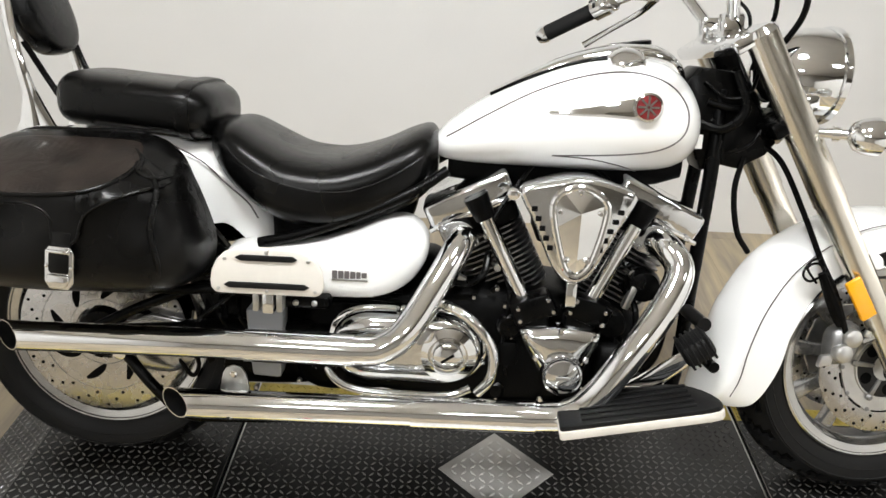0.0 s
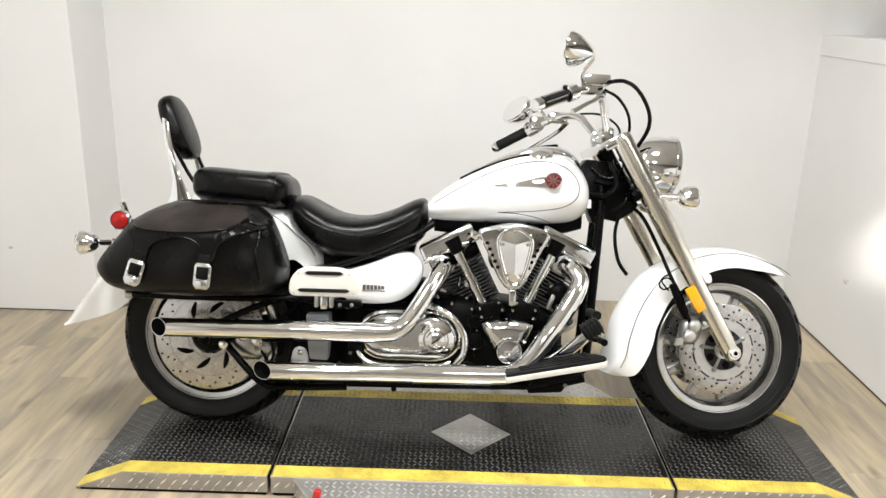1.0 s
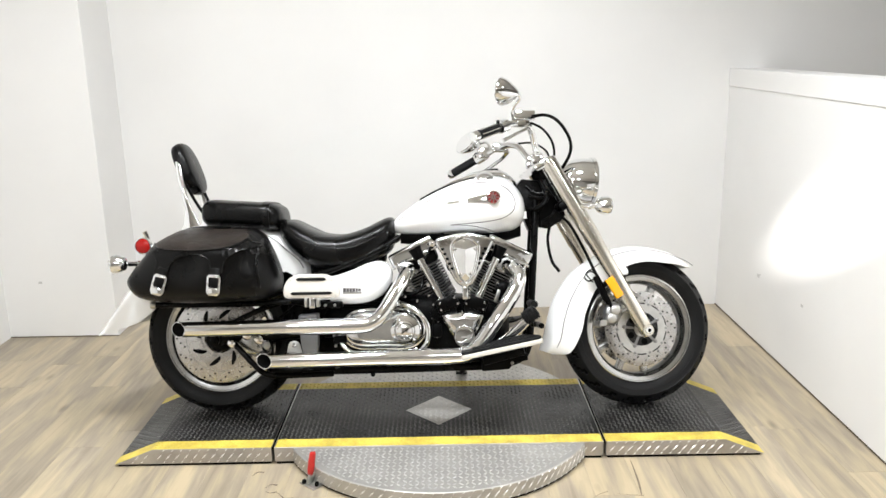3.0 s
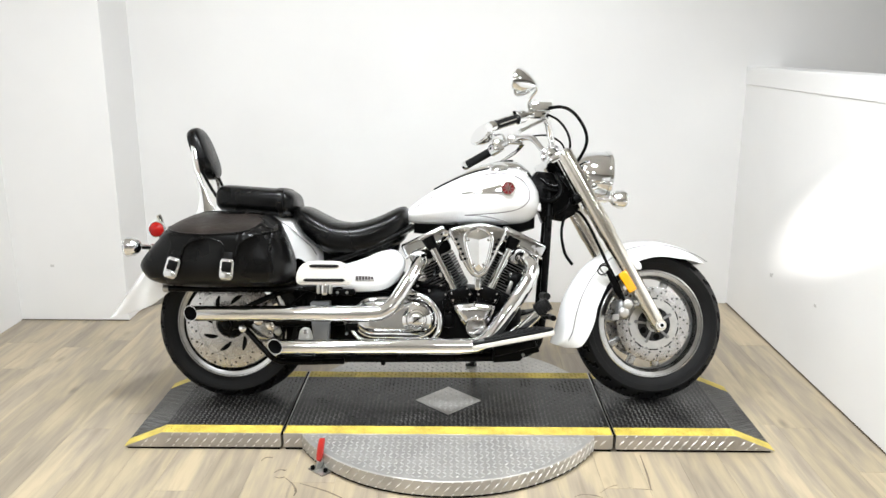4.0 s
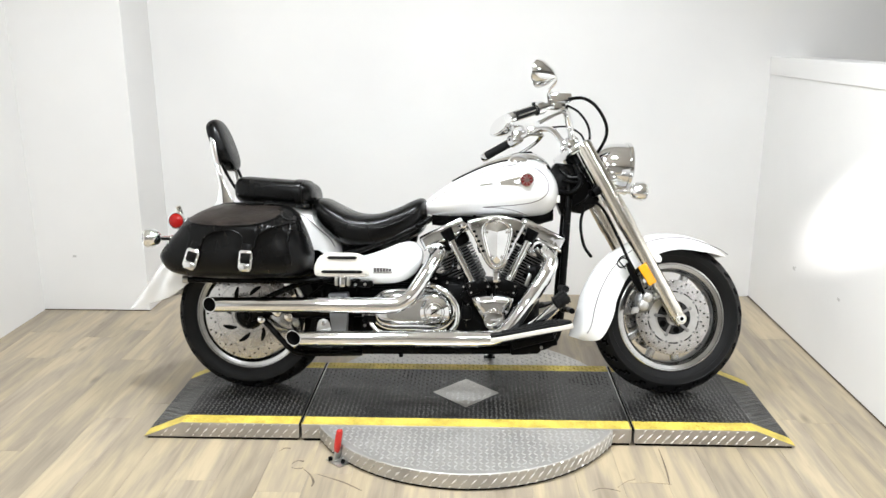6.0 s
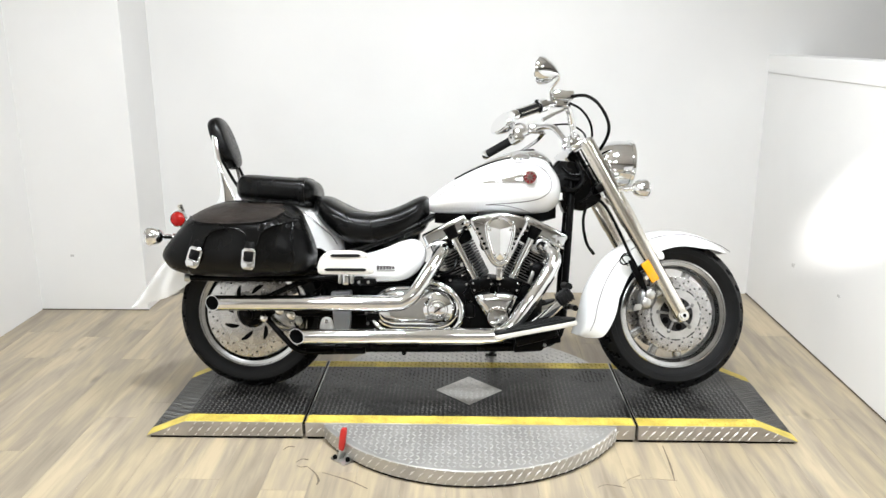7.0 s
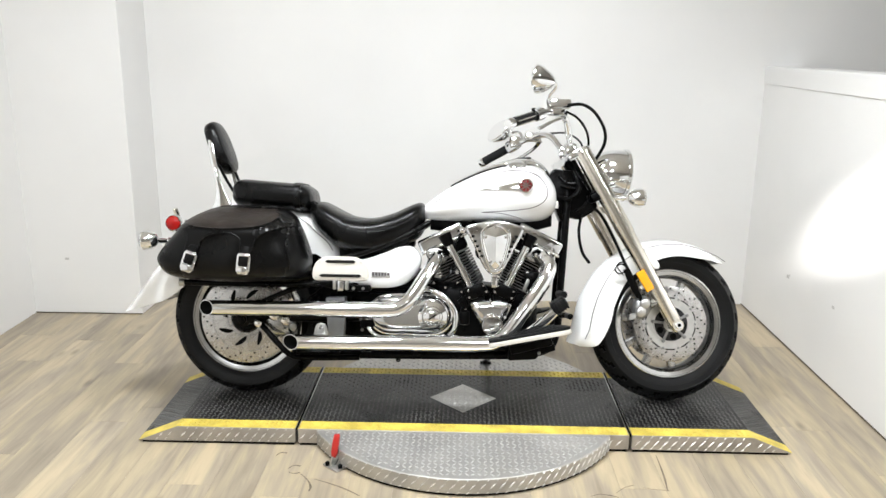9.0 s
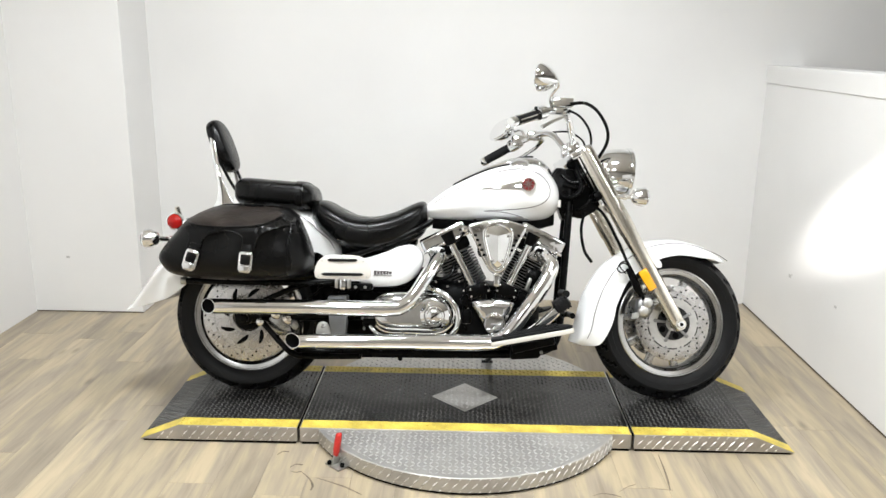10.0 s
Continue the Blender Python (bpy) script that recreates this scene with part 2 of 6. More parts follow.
def rings(bm, loops, close=False, cap=True):
    """Skin over rows of points; each row is a closed loop."""
    vs = [[bm.verts.new(p) for p in row] for row in loops]
    n = len(vs[0])
    for a, b in zip(vs, vs[1:] + ([vs[0]] if close else [])):
        for i in range(n):
            bm.faces.new((a[i], a[(i + 1) % n], b[(i + 1) % n], b[i]))
    if cap and not close:
        bm.faces.new(vs[0][::-1])
        bm.faces.new(vs[-1])
    return bm


def tube(path, r, seg=14, n=6, cap=True, squash=1.0):
    """A round bar along a smooth path; r is one radius or one per point."""
    rs = r if isinstance(r, (list, tuple)) else [r] * len(path)
    pts = curve_points([(*p, q) for p, q in zip(path, rs)], n) if n > 1 else [np.array((*p, q)) for p, q in zip(path, rs)]
    bm = bmesh.new()
    side, loops = None, []
    for i, p in enumerate(pts):
        d = Vector(pts[min(i + 1, len(pts) - 1)][:3]) - Vector(pts[max(i - 1, 0)][:3])
        d.normalize()
        if side is None:
            side = d.cross(Vector((0, 1, 0.01)))
            if side.length < 0.1:
                side = d.cross(Vector((1, 0, 0)))
        side = (side - d * side.dot(d)).normalized()
        up = d.cross(side)
        c = Vector(p[:3])
        loops.append([c + (side * math.cos(a) + up * math.sin(a) * squash) * p[3] for a in (2 * math.pi * k / seg for k in range(seg))])
    return rings(bm, loops, cap=cap)


def lathe(profile, c=(0, 0, 0), axis="y", seg=64, close=False, cap=True):
    """Turn a profile of (radius, along) round an axis through c."""
    bm = bmesh.new()
    loops = []
    for r, a in profile:
        row = []
        for k in range(seg):
            t = 2 * math.pi * k / seg
            u, v = r * math.cos(t), r * math.sin(t)
            q = {"y": (u, a, v), "x": (a, u, v), "z": (u, v, a)}[axis]
            row.append((c[0] + q[0], c[1] + q[1], c[2] + q[2]))
        loops.append(row)
    return rings(bm, loops, close=close, cap=cap and not close)


def prism(outline, y0, y1, bevel=0.0, seg=2):
    """An outline in x and z, made solid from y0 to y1, with rounded edges."""
    bm = bmesh.new()
    a = [bm.verts.new((x, y0, z)) for x, z in outline]
    b = [bm.verts.new((x, y1, z)) for x, z in outline]
    n = len(a)
    bm.faces.new(a)
    bm.faces.new(b[::-1])
    for i in range(n):
        bm.faces.new((a[i], b[i], b[(i + 1) % n], a[(i + 1) % n]))
    bmesh.ops.recalc_face_normals(bm, faces=bm.faces)
    if bevel:
        es = [e for e in bm.edges if e.calc_face_angle(0) > 0.6]
        bmesh.ops.bevel(bm, geom=es, offset=bevel, segments=seg, affect="EDGES", profile=0.5)
    return bm


def box(c, s, bevel=0.0, m=None, seg=2):
    x, y, z = (v / 2 for v in s)
    bm = prism([(-x, -z), (x, -z), (x, z), (-x, z)], -y, y, bevel, seg)
    if m is not None:
        bm.transform(m)
    bm.transform(Matrix.Translation(c))
    return bm


def ball(c, r, scale=(1, 1, 1), u=20, v=12):
    bm = bmesh.new()
    bmesh.ops.create_uvsphere(bm, u_segments=u, v_segments=v, radius=r)
    bm.transform(Matrix.Translation(c) @ Matrix.Diagonal((*scale, 1)))
    return bm


def rounded(w, h, r, n=5):
    """A rectangle with round corners, about the origin."""
    out = []
    for cx, cz, a0 in ((w / 2 - r, h / 2 - r, 0), (-w / 2 + r, h / 2 - r, 90), (-w / 2 + r, -h / 2 + r, 180), (w / 2 - r, -h / 2 + r, 270)):
        for k in range(n + 1):
            a = radians(a0 + 90 * k / n)
            out.append((cx + r * math.cos(a), cz + r * math.sin(a)))
    return out


def body(stations, y0=0.0, n=5, m=40):
    """A rounded hull along x. Stations: x, lower z, upper z, half width, squareness."""
    bm, loops = bmesh.new(), []
    for x, zb, zt, hw, e in curve_points(stations, n):
        zc, hz, row = (zb + zt) / 2, max((zt - zb) / 2, 1e-4), []
        for k in range(m):
            a = 2 * math.pi * k / m
            c, s = math.cos(a), math.sin(a)
            row.append((x, y0 + max(hw, 1e-4) * math.copysign(abs(c) ** (2 / e), c), zc + hz * math.copysign(abs(s) ** (2 / e), s)))
        loops.append(row)
    return rings(bm, loops)


def body_y(stations, x, z, y0=0.0):
    """The near side's y of such a hull at x and z."""
    pts = curve_points(stations, 12)
    i = min(range(len(pts)), key=lambda k: abs(pts[k][0] - x))
    j = i + 1 if pts[i][0] < x and i + 1 < len(pts) else i - 1 if i else 1
    f = 0 if pts[j][0] == pts[i][0] else min(1, max(0, (x - pts[i][0]) / (pts[j][0] - pts[i][0])))
    _, zb, zt, hw, e = pts[i] * (1 - f) + pts[j] * f
    q = min(1, abs((z - (zb + zt) / 2) / ((zt - zb) / 2)))
    return y0 - hw * (1 - q ** e) ** (1 / e)


class Cushion:
    """A swollen panel over an outline in x and z: flat back at y0, swelling to y0 + depth."""

    def __init__(self, outline, y0, depth, power=4.0, n=6, slope=None, back=1.0):
        self.slope, self.back = slope, back
        self.loop, self.y0, self.depth, self.power = closed_curve(outline, n), y0, depth, power
        self.c = sum(self.loop) / len(self.loop)
        polar = sorted((math.atan2(p[1] - self.c[1], p[0] - self.c[0]), float(np.hypot(*(p - self.c)))) for p in self.loop)
        self.angles, self.radii = [a for a, _ in polar], [r for _, r in polar]

    def y(self, x, z):
        dx, dz = x - self.c[0], z - self.c[1]
        r = np.interp(math.atan2(dz, dx), self.angles, self.radii, period=2 * math.pi)
        s = min(1.0, math.hypot(dx, dz) / r)
        return self.y0 + self.depth * self.share(z) * (1 - s ** self.power) ** (1 / self.power)

    def share(self, z):
        """How much of the depth is left at z, where the top slopes back."""
        if not self.slope:
            return 1.0
        z0, z1, left = self.slope
        q = min(1.0, max(0.0, (z - z0) / (z1 - z0)))
        return 1 - (1 - left) * q ** 1.3

    def mesh(self, wrinkle=0.0):
        bm, loops = bmesh.new(), []
        loops.append([(self.c[0] + (p[0] - self.c[0]) * self.back, self.y0, p[1]) for p in self.loop])
        for s in (0.9999, 0.9985, 0.993, 0.98, 0.955, 0.92, 0.87, 0.8, 0.7, 0.58, 0.45, 0.3, 0.15, 0.05):
            row = []
            for p in self.loop:
                q = self.c + (p - self.c) * s
                d = self.depth * (1 - s ** self.power) ** (1 / self.power)
                if wrinkle:
                    d *= 1 + wrinkle * noise.noise(Vector((q[0] * 9, self.y0 * 3, q[1] * 9)))
                row.append((q[0], self.y0 + d * self.share(q[1]), q[1]))
            loops.append(row)
        return rings(bm, loops)


def drape(outline, surface, lift, thick, cuts=3):
    """A thin sheet of the given outline in x and z, laid on surface(x, z)."""
    bm = bmesh.new()
    f = bm.faces.new([bm.verts.new((x, 0, z)) for x, z in outline])
    bmesh.ops.triangulate(bm, faces=[f])
    for _ in range(cuts):
        long = [e for e in bm.edges if e.calc_length() > 0.02]
        if long:
            bmesh.ops.subdivide_edges(bm, edges=long, cuts=1)
            bmesh.ops.triangulate(bm, faces=bm.faces[:])
    for v in bm.verts:
        v.co.y = surface(v.co.x, v.co.z) + lift
    made = bmesh.ops.extrude_face_region(bm, geom=bm.faces[:])
    for v in made["geom"]:
        if isinstance(v, bmesh.types.BMVert):
            v.co.y += thick
    return bm


def sheet(rows, thick):
    """An open skin over rows of points, given a thickness inwards."""
    bm = bmesh.new()
    vs = [[bm.verts.new(p) for p in row] for row in rows]
    for a, b in zip(vs, vs[1:]):
        for i in range(len(a) - 1):
            bm.faces.new((a[i], a[i + 1], b[i + 1], b[i]))
    bm.normal_update()
    inner = [[bm.verts.new(v.co - v.normal * thick) for v in row] for row in vs]
    for a, b in zip(inner, inner[1:]):
        for i in range(len(a) - 1):
            bm.faces.new((a[i + 1], a[i], b[i], b[i + 1]))
    rim = [(r, 0) for r in range(len(vs))] + [(len(vs) - 1, c) for c in range(1, len(vs[0]))]
    rim += [(r, len(vs[0]) - 1) for r in range(len(vs) - 2, -1, -1)] + [(0, c) for c in range(len(vs[0]) - 2, 0, -1)]
    for (r, c), (r2, c2) in zip(rim, rim[1:] + rim[:1]):
        bm.faces.new((vs[r][c], vs[r2][c2], inner[r2][c2], inner[r][c]))
    return bm


def bolt(c, r, h=0.004, axis="y"):
    return lathe([(r, 0.0), (r, -h * 0.6), (r * 0.6, -h)], c, axis, seg=8)


# ---------------------------------------------------------------- the room
def slab(name, x0, x1, y0, y1, z0, z1, mat, label, bevel=0.0):
    ob = part(name, box(((x0 + x1) / 2, (y0 + y1) / 2, (z0 + z1) / 2), (x1 - x0, y1 - y0, z1 - z0), bevel), mat, None, label, smooth=False)
    return tagged(ob, kind="structure")


BACK, RIGHT, LEFT, NOOK, PILLAR = 1.477, 1.60, -2.31, 1.125, -1.728
slab("wall_back", PILLAR - 0.06, 4.25, BACK, BACK + 0.14, 0, CEIL, WALL, "smooth off-white painted wall behind the motorcycle")
nook = slab("wall_nook", LEFT - 0.14, PILLAR, NOOK, BACK + 0.15, 0, CEIL, WALL, "boxed-out off-white wall section with a square corner", 0.004)
slab("wall_left", LEFT - 0.15, LEFT, -5.2, NOOK + 0.06, 0, CEIL, WALL, "off-white painted side wall")
half_wall = slab("wall_right", RIGHT, RIGHT + 0.16, -5.2, BACK + 0.05, 0, 1.250, WALL, "white painted half-height side wall")
slab("trim", RIGHT - 0.005, RIGHT + 0.18, -5.2, BACK + 0.04, 1.242, 1.335, WALL, "white painted cap board on the half-height wall", 0.003)
# Two unseen walls, added dark to hold down reflections and bounced light.
slab("wall_far", 4.2, 4.35, -5.2, BACK + 0.15, 0, CEIL, DIMWALL, "unseen dim tan wall added beyond the half-height wall")
slab("wall_rear", LEFT - 0.15, 4.35, -5.35, -5.202, 0, CEIL, DIMWALL, "unseen dim tan wall added to close the room")
slab("ceiling", LEFT - 0.15, 4.35, -5.35, BACK + 0.15, CEIL + 0.002, CEIL + 0.1, CEILING, "plain off-white ceiling")
floor = slab("floor", LEFT - 0.15, 4.35, -5.35, BACK + 0.15, -0.1, -0.012, UNDER, "grey-brown oak plank floor with worn patches")

slab("trim_right", RIGHT - 0.004, RIGHT - 0.0005, -5.2, BACK - 0.002, 0.001, 0.006, UNDER, "dark joint along the foot of the half-height wall")
slab("trim_nook", LEFT, PILLAR, NOOK - 0.004, NOOK - 0.0005, 0.001, 0.005, UNDER, "dark joint along the foot of the wall")
for y, z, w in ((0.888, 0.339, 0.030), (0.870, 0.350, 0.012), (0.393, 0.345, 0.022)):
    part("smudge", box((RIGHT - 0.0004, y, z), (0.0012, w, w * 0.55), 0.0004), SMUDGE, half_wall, "faint grey smudge on the paint")
part("smudge", box((-2.110, NOOK - 0.0004, 0.305), (0.02, 0.0012, 0.012), 0.0004), SMUDGE, nook, "faint grey smudge on the paint")

# ---------------------------------------------------------------- display platform
H, FRONT, SEAM, FLAT, TIP = 0.067, -0.286, 0.608, 1.05, 1.195
platform = tagged(new("display_platform"), "low black tread-plate motorcycle turntable with yellow edges on a plank floor", "display platform")


def lozenge(bm, c, u, v, w, half, wide, high):
    """One raised tread mark at c, along u, on the plane of u and v, standing up along w."""
    a = [bm.verts.new(c + u * half * i + v * wide * j) for i, j in ((-1, 0), (0, -1), (1, 0), (0, 1))]
    t = [bm.verts.new(c + u * half * 0.55 * i + v * wide * 0.45 * j + w * high) for i, j in ((-1, 0), (0, -1), (1, 0), (0, 1))]
    for i in range(4):
        bm.faces.new((a[i], a[(i + 1) % 4], t[(i + 1) % 4], t[i]))
    bm.faces.new(t)


def treads(name, origin, u, v, nu, nv, pitch, mat, parent, inside=None, half=0.0115, slant=0, thin=0.31):
    """Rows of raised marks, turned by turns to either side, as on rolled tread plate."""
    bm = bmesh.new()
    o, u, v = Vector(origin), Vector(u).normalized(), Vector(v).normalized()
    w = u.cross(v)
    for i in range(nu):
        for j in range(nv):
            p = o + u * pitch * (i + 0.5) + v * pitch * (j + 0.5)
            if inside and not inside(p):
                continue
            s = slant or (1 if (i + j) % 2 else -1)
            d = (u + v * s).normalized()
            lozenge(bm, p, d, w.cross(d), w, half, half * thin, 0.0014 + half * 0.10)
    return part(name, bm, mat, parent, "raised tread marks", smooth=False, kind="stuff")


def deck(name, outline, label):
    """A deck section: a solid plate with the profile of the outline in x and z."""
    return part(name, prism(outline, FRONT, -FRONT, 0.0015, 1), SIDEPLATE, platform, label, smooth=False)


centre = deck("centre_deck", [(-SEAM + 0.004, 0.010), (SEAM - 0.004, 0.010), (SEAM - 0.004, H), (-SEAM + 0.004, H)], "flat centre deck of the turntable")
ends = [deck("end_deck", [(s * (SEAM + 0.006), 0.010), (s * (TIP - 0.006), 0.008), (s * TIP, 0.0085), (s * FLAT, H), (s * (SEAM + 0.006), H)], "end deck with a short ramp") for s in (-1, 1)]
PITCH, WIDE, EDGE = 0.0172, 0.033, 0.06
DIAMOND = 0.131


def clear_of_diamond(p):
    return abs(p.x) + abs(p.y) > DIAMOND + 0.012


def strip(name, x0, x1, y0, y1, z, mat, parent, label=""):
    return part(name, box(((x0 + x1) / 2, (y0 + y1) / 2, z + 0.0006), (x1 - x0, y1 - y0, 0.0012)), mat, parent, label, smooth=False)


SLOPE = Vector((TIP - FLAT, 0, -(H - 0.0085)))


def ramp_strip(name, s, y0, y1, mat, parent, label=""):
    """A thin sheet on the sloping end."""
    bm = bmesh.new()
    w = Vector((-SLOPE.z, 0, SLOPE.x)).normalized() * 0.0012
    a, b = Vector((FLAT, 0, H)), Vector((TIP, 0, 0.0085))
    loops = [[(s * p.x, y, p.z) for p in (a, b, b + w, a + w)] for y in (y0, y1)]
    rings(bm, loops)
    return part(name, bm, mat, parent, label, smooth=False)


strip("black_surface", -SEAM + 0.004, SEAM - 0.004, FRONT + EDGE, -FRONT - EDGE, H, DECK, centre, "worn black anti-slip surface")
for y0 in (FRONT + 0.001, -FRONT - EDGE):
    strip("yellow_edge", -SEAM + 0.004, SEAM - 0.004, y0, y0 + EDGE - 0.001, H, YELLOW, centre, "scuffed yellow safety edge")
    treads("painted_tread_relief", (-SEAM + 0.01, y0 + 0.004, H + 0.0012), (1, 0, 0), (0, 1, 0), 69, 3, PITCH, YELLOW, centre, half=0.0083)
for s, ob in zip((-1, 1), ends):
    x0, x1 = sorted((s * (SEAM + 0.006), s * FLAT))
    strip("black_surface", x0, x1, FRONT + EDGE, -FRONT - EDGE, H, DECK, ob, "worn black anti-slip surface")
    ramp_strip("black_surface", s, FRONT + EDGE, -FRONT - EDGE, DECK, ob, "worn black anti-slip surface")
    for y0 in (FRONT + 0.001, -FRONT - EDGE):
        strip("yellow_edge", x0, x1, y0, y0 + EDGE - 0.001, H, YELLOW, ob, "scuffed yellow safety edge")
        treads("painted_tread_relief", (x0, y0 + 0.004, H + 0.0012), (1, 0, 0), (0, 1, 0), int((x1 - x0) / PITCH), 3, PITCH, YELLOW, ob, half=0.0083)
        ramp_strip("yellow_edge", s, y0, y0 + EDGE - 0.001, YELLOW, ob, "scuffed yellow safety edge")
    wide = -2 * FRONT - 2 * EDGE
    nx = int((FLAT - SEAM - 0.006) / PITCH)
    treads("tread_relief", (x0, FRONT + EDGE, H + 0.0012), (1, 0, 0), (0, 1, 0), nx, int(wide / PITCH), PITCH, TREAD, ob, half=0.0083)
    if s > 0:
        treads("tread_relief", (FLAT, FRONT + EDGE, H + 0.0012), SLOPE, (0, 1, 0), 9, int(wide / PITCH), PITCH, TREAD, ob, half=0.0083)
    else:
        treads("tread_relief", (-TIP, FRONT + EDGE, 0.0097), (SLOPE.x, 0, -SLOPE.z), (0, 1, 0), 9, int(wide / PITCH), PITCH, TREAD, ob, half=0.0083)
    # side plates with one and a half rows of marks
    treads("side_tread_relief", (x0 + 0.006, FRONT, 0.020), (1, 0, 0), (0, 0, 1), int((FLAT - SEAM - 0.006) / WIDE), 1, WIDE, MARK, ob, half=0.0165, slant=1, thin=0.2)
    treads("side_tread_relief", (x0 + 0.006 + WIDE / 2, FRONT, -0.0005), (1, 0, 0), (0, 0, 1), int((FLAT - SEAM - 0.006) / WIDE) - 1, 1, WIDE, MARK, ob, half=0.008, slant=1, thin=0.25)
    treads("side_tread_relief", (x0 + 0.006 + WIDE / 2, FRONT, 0.0445), (1, 0, 0), (0, 0, 1), int((FLAT - SEAM - 0.006) / WIDE) - 1, 1, WIDE, MARK, ob, half=0.007, slant=1, thin=0.25)
    slope = [(FLAT + 0.012, 0.020), (FLAT + 0.045, 0.016), (FLAT + 0.028, -0.0005), (FLAT + 0.061, -0.0005)]
    for px, pz in slope:
        treads("side_tread_relief", (s * px - (0 if s > 0 else WIDE), FRONT, pz), (1, 0, 0), (0, 0, 1), 1, 1, WIDE, MARK, ob, half=0.012 if pz > 0 else 0.008, slant=1, thin=0.22)
    part("seam_strip", box((s * SEAM, 0, H - 0.004), (0.007, -2 * FRONT - 0.004, 0.008)), HOLE, ob, "dark joint between the decks", smooth=False)
    part("seam_lip", box((s * (SEAM - 0.0062), 0, H + 0.0012), (0.0035, -2 * FRONT - 0.004, 0.0024), 0.0006, seg=1), STEEL, ob, "bright worn metal edge along the joint", smooth=False)
treads("tread_relief", (-SEAM + 0.01, FRONT + EDGE, H + 0.0012), (1, 0, 0), (0, 1, 0), 69, int((-2 * FRONT - 2 * EDGE) / PITCH), PITCH, TREAD, centre, clear_of_diamond, half=0.0083)
treads("side_tread_relief", (-SEAM + 0.005, FRONT, 0.020), (1, 0, 0), (0, 0, 1), 36, 1, WIDE, MARK, centre, half=0.0165, slant=1, thin=0.2)
diamond = bmesh.new()
rings(diamond, [[(DIAMOND, 0, H + z), (0, DIAMOND, H + z), (-DIAMOND, 0, H + z), (0, -DIAMOND, H + z)] for z in (0.0013, 0.0026)])
diamond = part("diamond_plate", diamond, PLATE, centre, "bare steel diamond-shaped inlay", smooth=False)
treads("tread_relief", (-0.126, -0.126, H + 0.0026), (1, 0, 0), (0, 1, 0), 12, 12, 0.021, TOPMARK, diamond, lambda p: abs(p.x) + abs(p.y) < DIAMOND - 0.012, half=0.0098)

RAD, DH = 0.607, 0.056
# Near-black inset bases paint the shadow line under the platform's edge.
base = part("shadow_base", lathe([(RAD - 0.005, 0.0), (RAD - 0.005, 0.009)], (0, 0, 0.0005), "z", 96), HOLE, platform, "black inset base that draws the shadow line", smooth=False)
for x0, x1 in ((-TIP + 0.012, -SEAM - 0.012), (-SEAM + 0.01, SEAM - 0.01), (SEAM + 0.012, TIP - 0.012)):
    part("shadow_base", box(((x0 + x1) / 2, 0, 0.0045), (x1 - x0, -2 * FRONT - 0.008, 0.008)), HOLE, platform, "black inset base that draws the shadow line", smooth=False)
turntable = part("turntable_disc", lathe([(RAD - 0.004, 0.0), (RAD, 0.004), (RAD, DH - 0.003), (RAD - 0.003, DH)], (0, 0, 0.007), "z", 128), PLATE, platform,
                 "round bare steel tread-plate disc", smooth=True)
treads("tread_relief", (-RAD, -RAD, DH + 0.007), (1, 0, 0), (0, 1, 0), 58, 58, 0.021, TOPMARK, turntable,
       lambda p: math.hypot(p.x, p.y) < RAD - 0.016 and abs(p.y) > -FRONT + 0.008, half=0.0098)
rim = bmesh.new()
for k in range(116):
    for off, z, half, thin in ((0.0, 0.035, 0.0165, 0.2), (0.5, 0.0125, 0.008, 0.25), (0.5, 0.0565, 0.006, 0.25)):
        a = 2 * math.pi * (k + off) / 116
        w, u = Vector((math.cos(a), math.sin(a), 0)), Vector((-math.sin(a), math.cos(a), 0))
        d = (u + Vector((0, 0, 1))).normalized()
        lozenge(rim, w * (RAD - 0.0003) + Vector((0, 0, z)), d, w.cross(d), w, half, half * thin, 0.0024)
part("rim_tread_relief", rim, MARK, turntable, "raised tread marks", smooth=False, kind="stuff")

clamp = part("locking_lever", box((-0.447, -0.436, 0.004), (0.075, 0.044, 0.006), 0.002, pose(0, 0, 0, 0, 0, -42)), STEEL, platform, "zinc toggle clamp with a red grip")
part("clamp_bracket", prism([(-0.02, 0.0), (0.02, 0.0), (0.012, 0.034), (-0.008, 0.034)], -0.004, 0.004, 0.0015), STEEL, clamp, "", pose(-0.449, -0.430, 0.006, 0, 0, 45))
part("clamp_bracket", prism([(-0.024, 0.0), (0.03, 0.0), (0.03, 0.045), (0.0, 0.030)], -0.003, 0.003, 0.001), STEEL, clamp, "", pose(-0.424, -0.422, 0.006, 0, 0, 40))
for bx, by in ((-0.472, -0.434), (-0.425, -0.452), (-0.418, -0.428)):
    part("clamp_bolt", lathe([(0.0075, 0.0), (0.0075, 0.012), (0.005, 0.015)], (bx, by, 0.005), "z", 8), HOLE, clamp, "black bolt")
part("lever_arm", tube([(-0.452, -0.428, 0.012), (-0.449, -0.428, 0.05)], 0.006, n=2), STEEL, clamp)
part("lever_grip", tube([(-0.450, -0.428, 0.036), (-0.448, -0.427, 0.052), (-0.443, -0.424, 0.085), (-0.438, -0.421, 0.113), (-0.4375, -0.4205, 0.117)], [0.0085, 0.0115, 0.012, 0.0105, 0.006]), REDGRIP, clamp, "red plastic grip")
part("lever_link", tube([(-0.445, -0.427, 0.03), (-0.42, -0.405, 0.038), (-0.405, -0.40, 0.042)], 0.0055), STEEL, clamp)

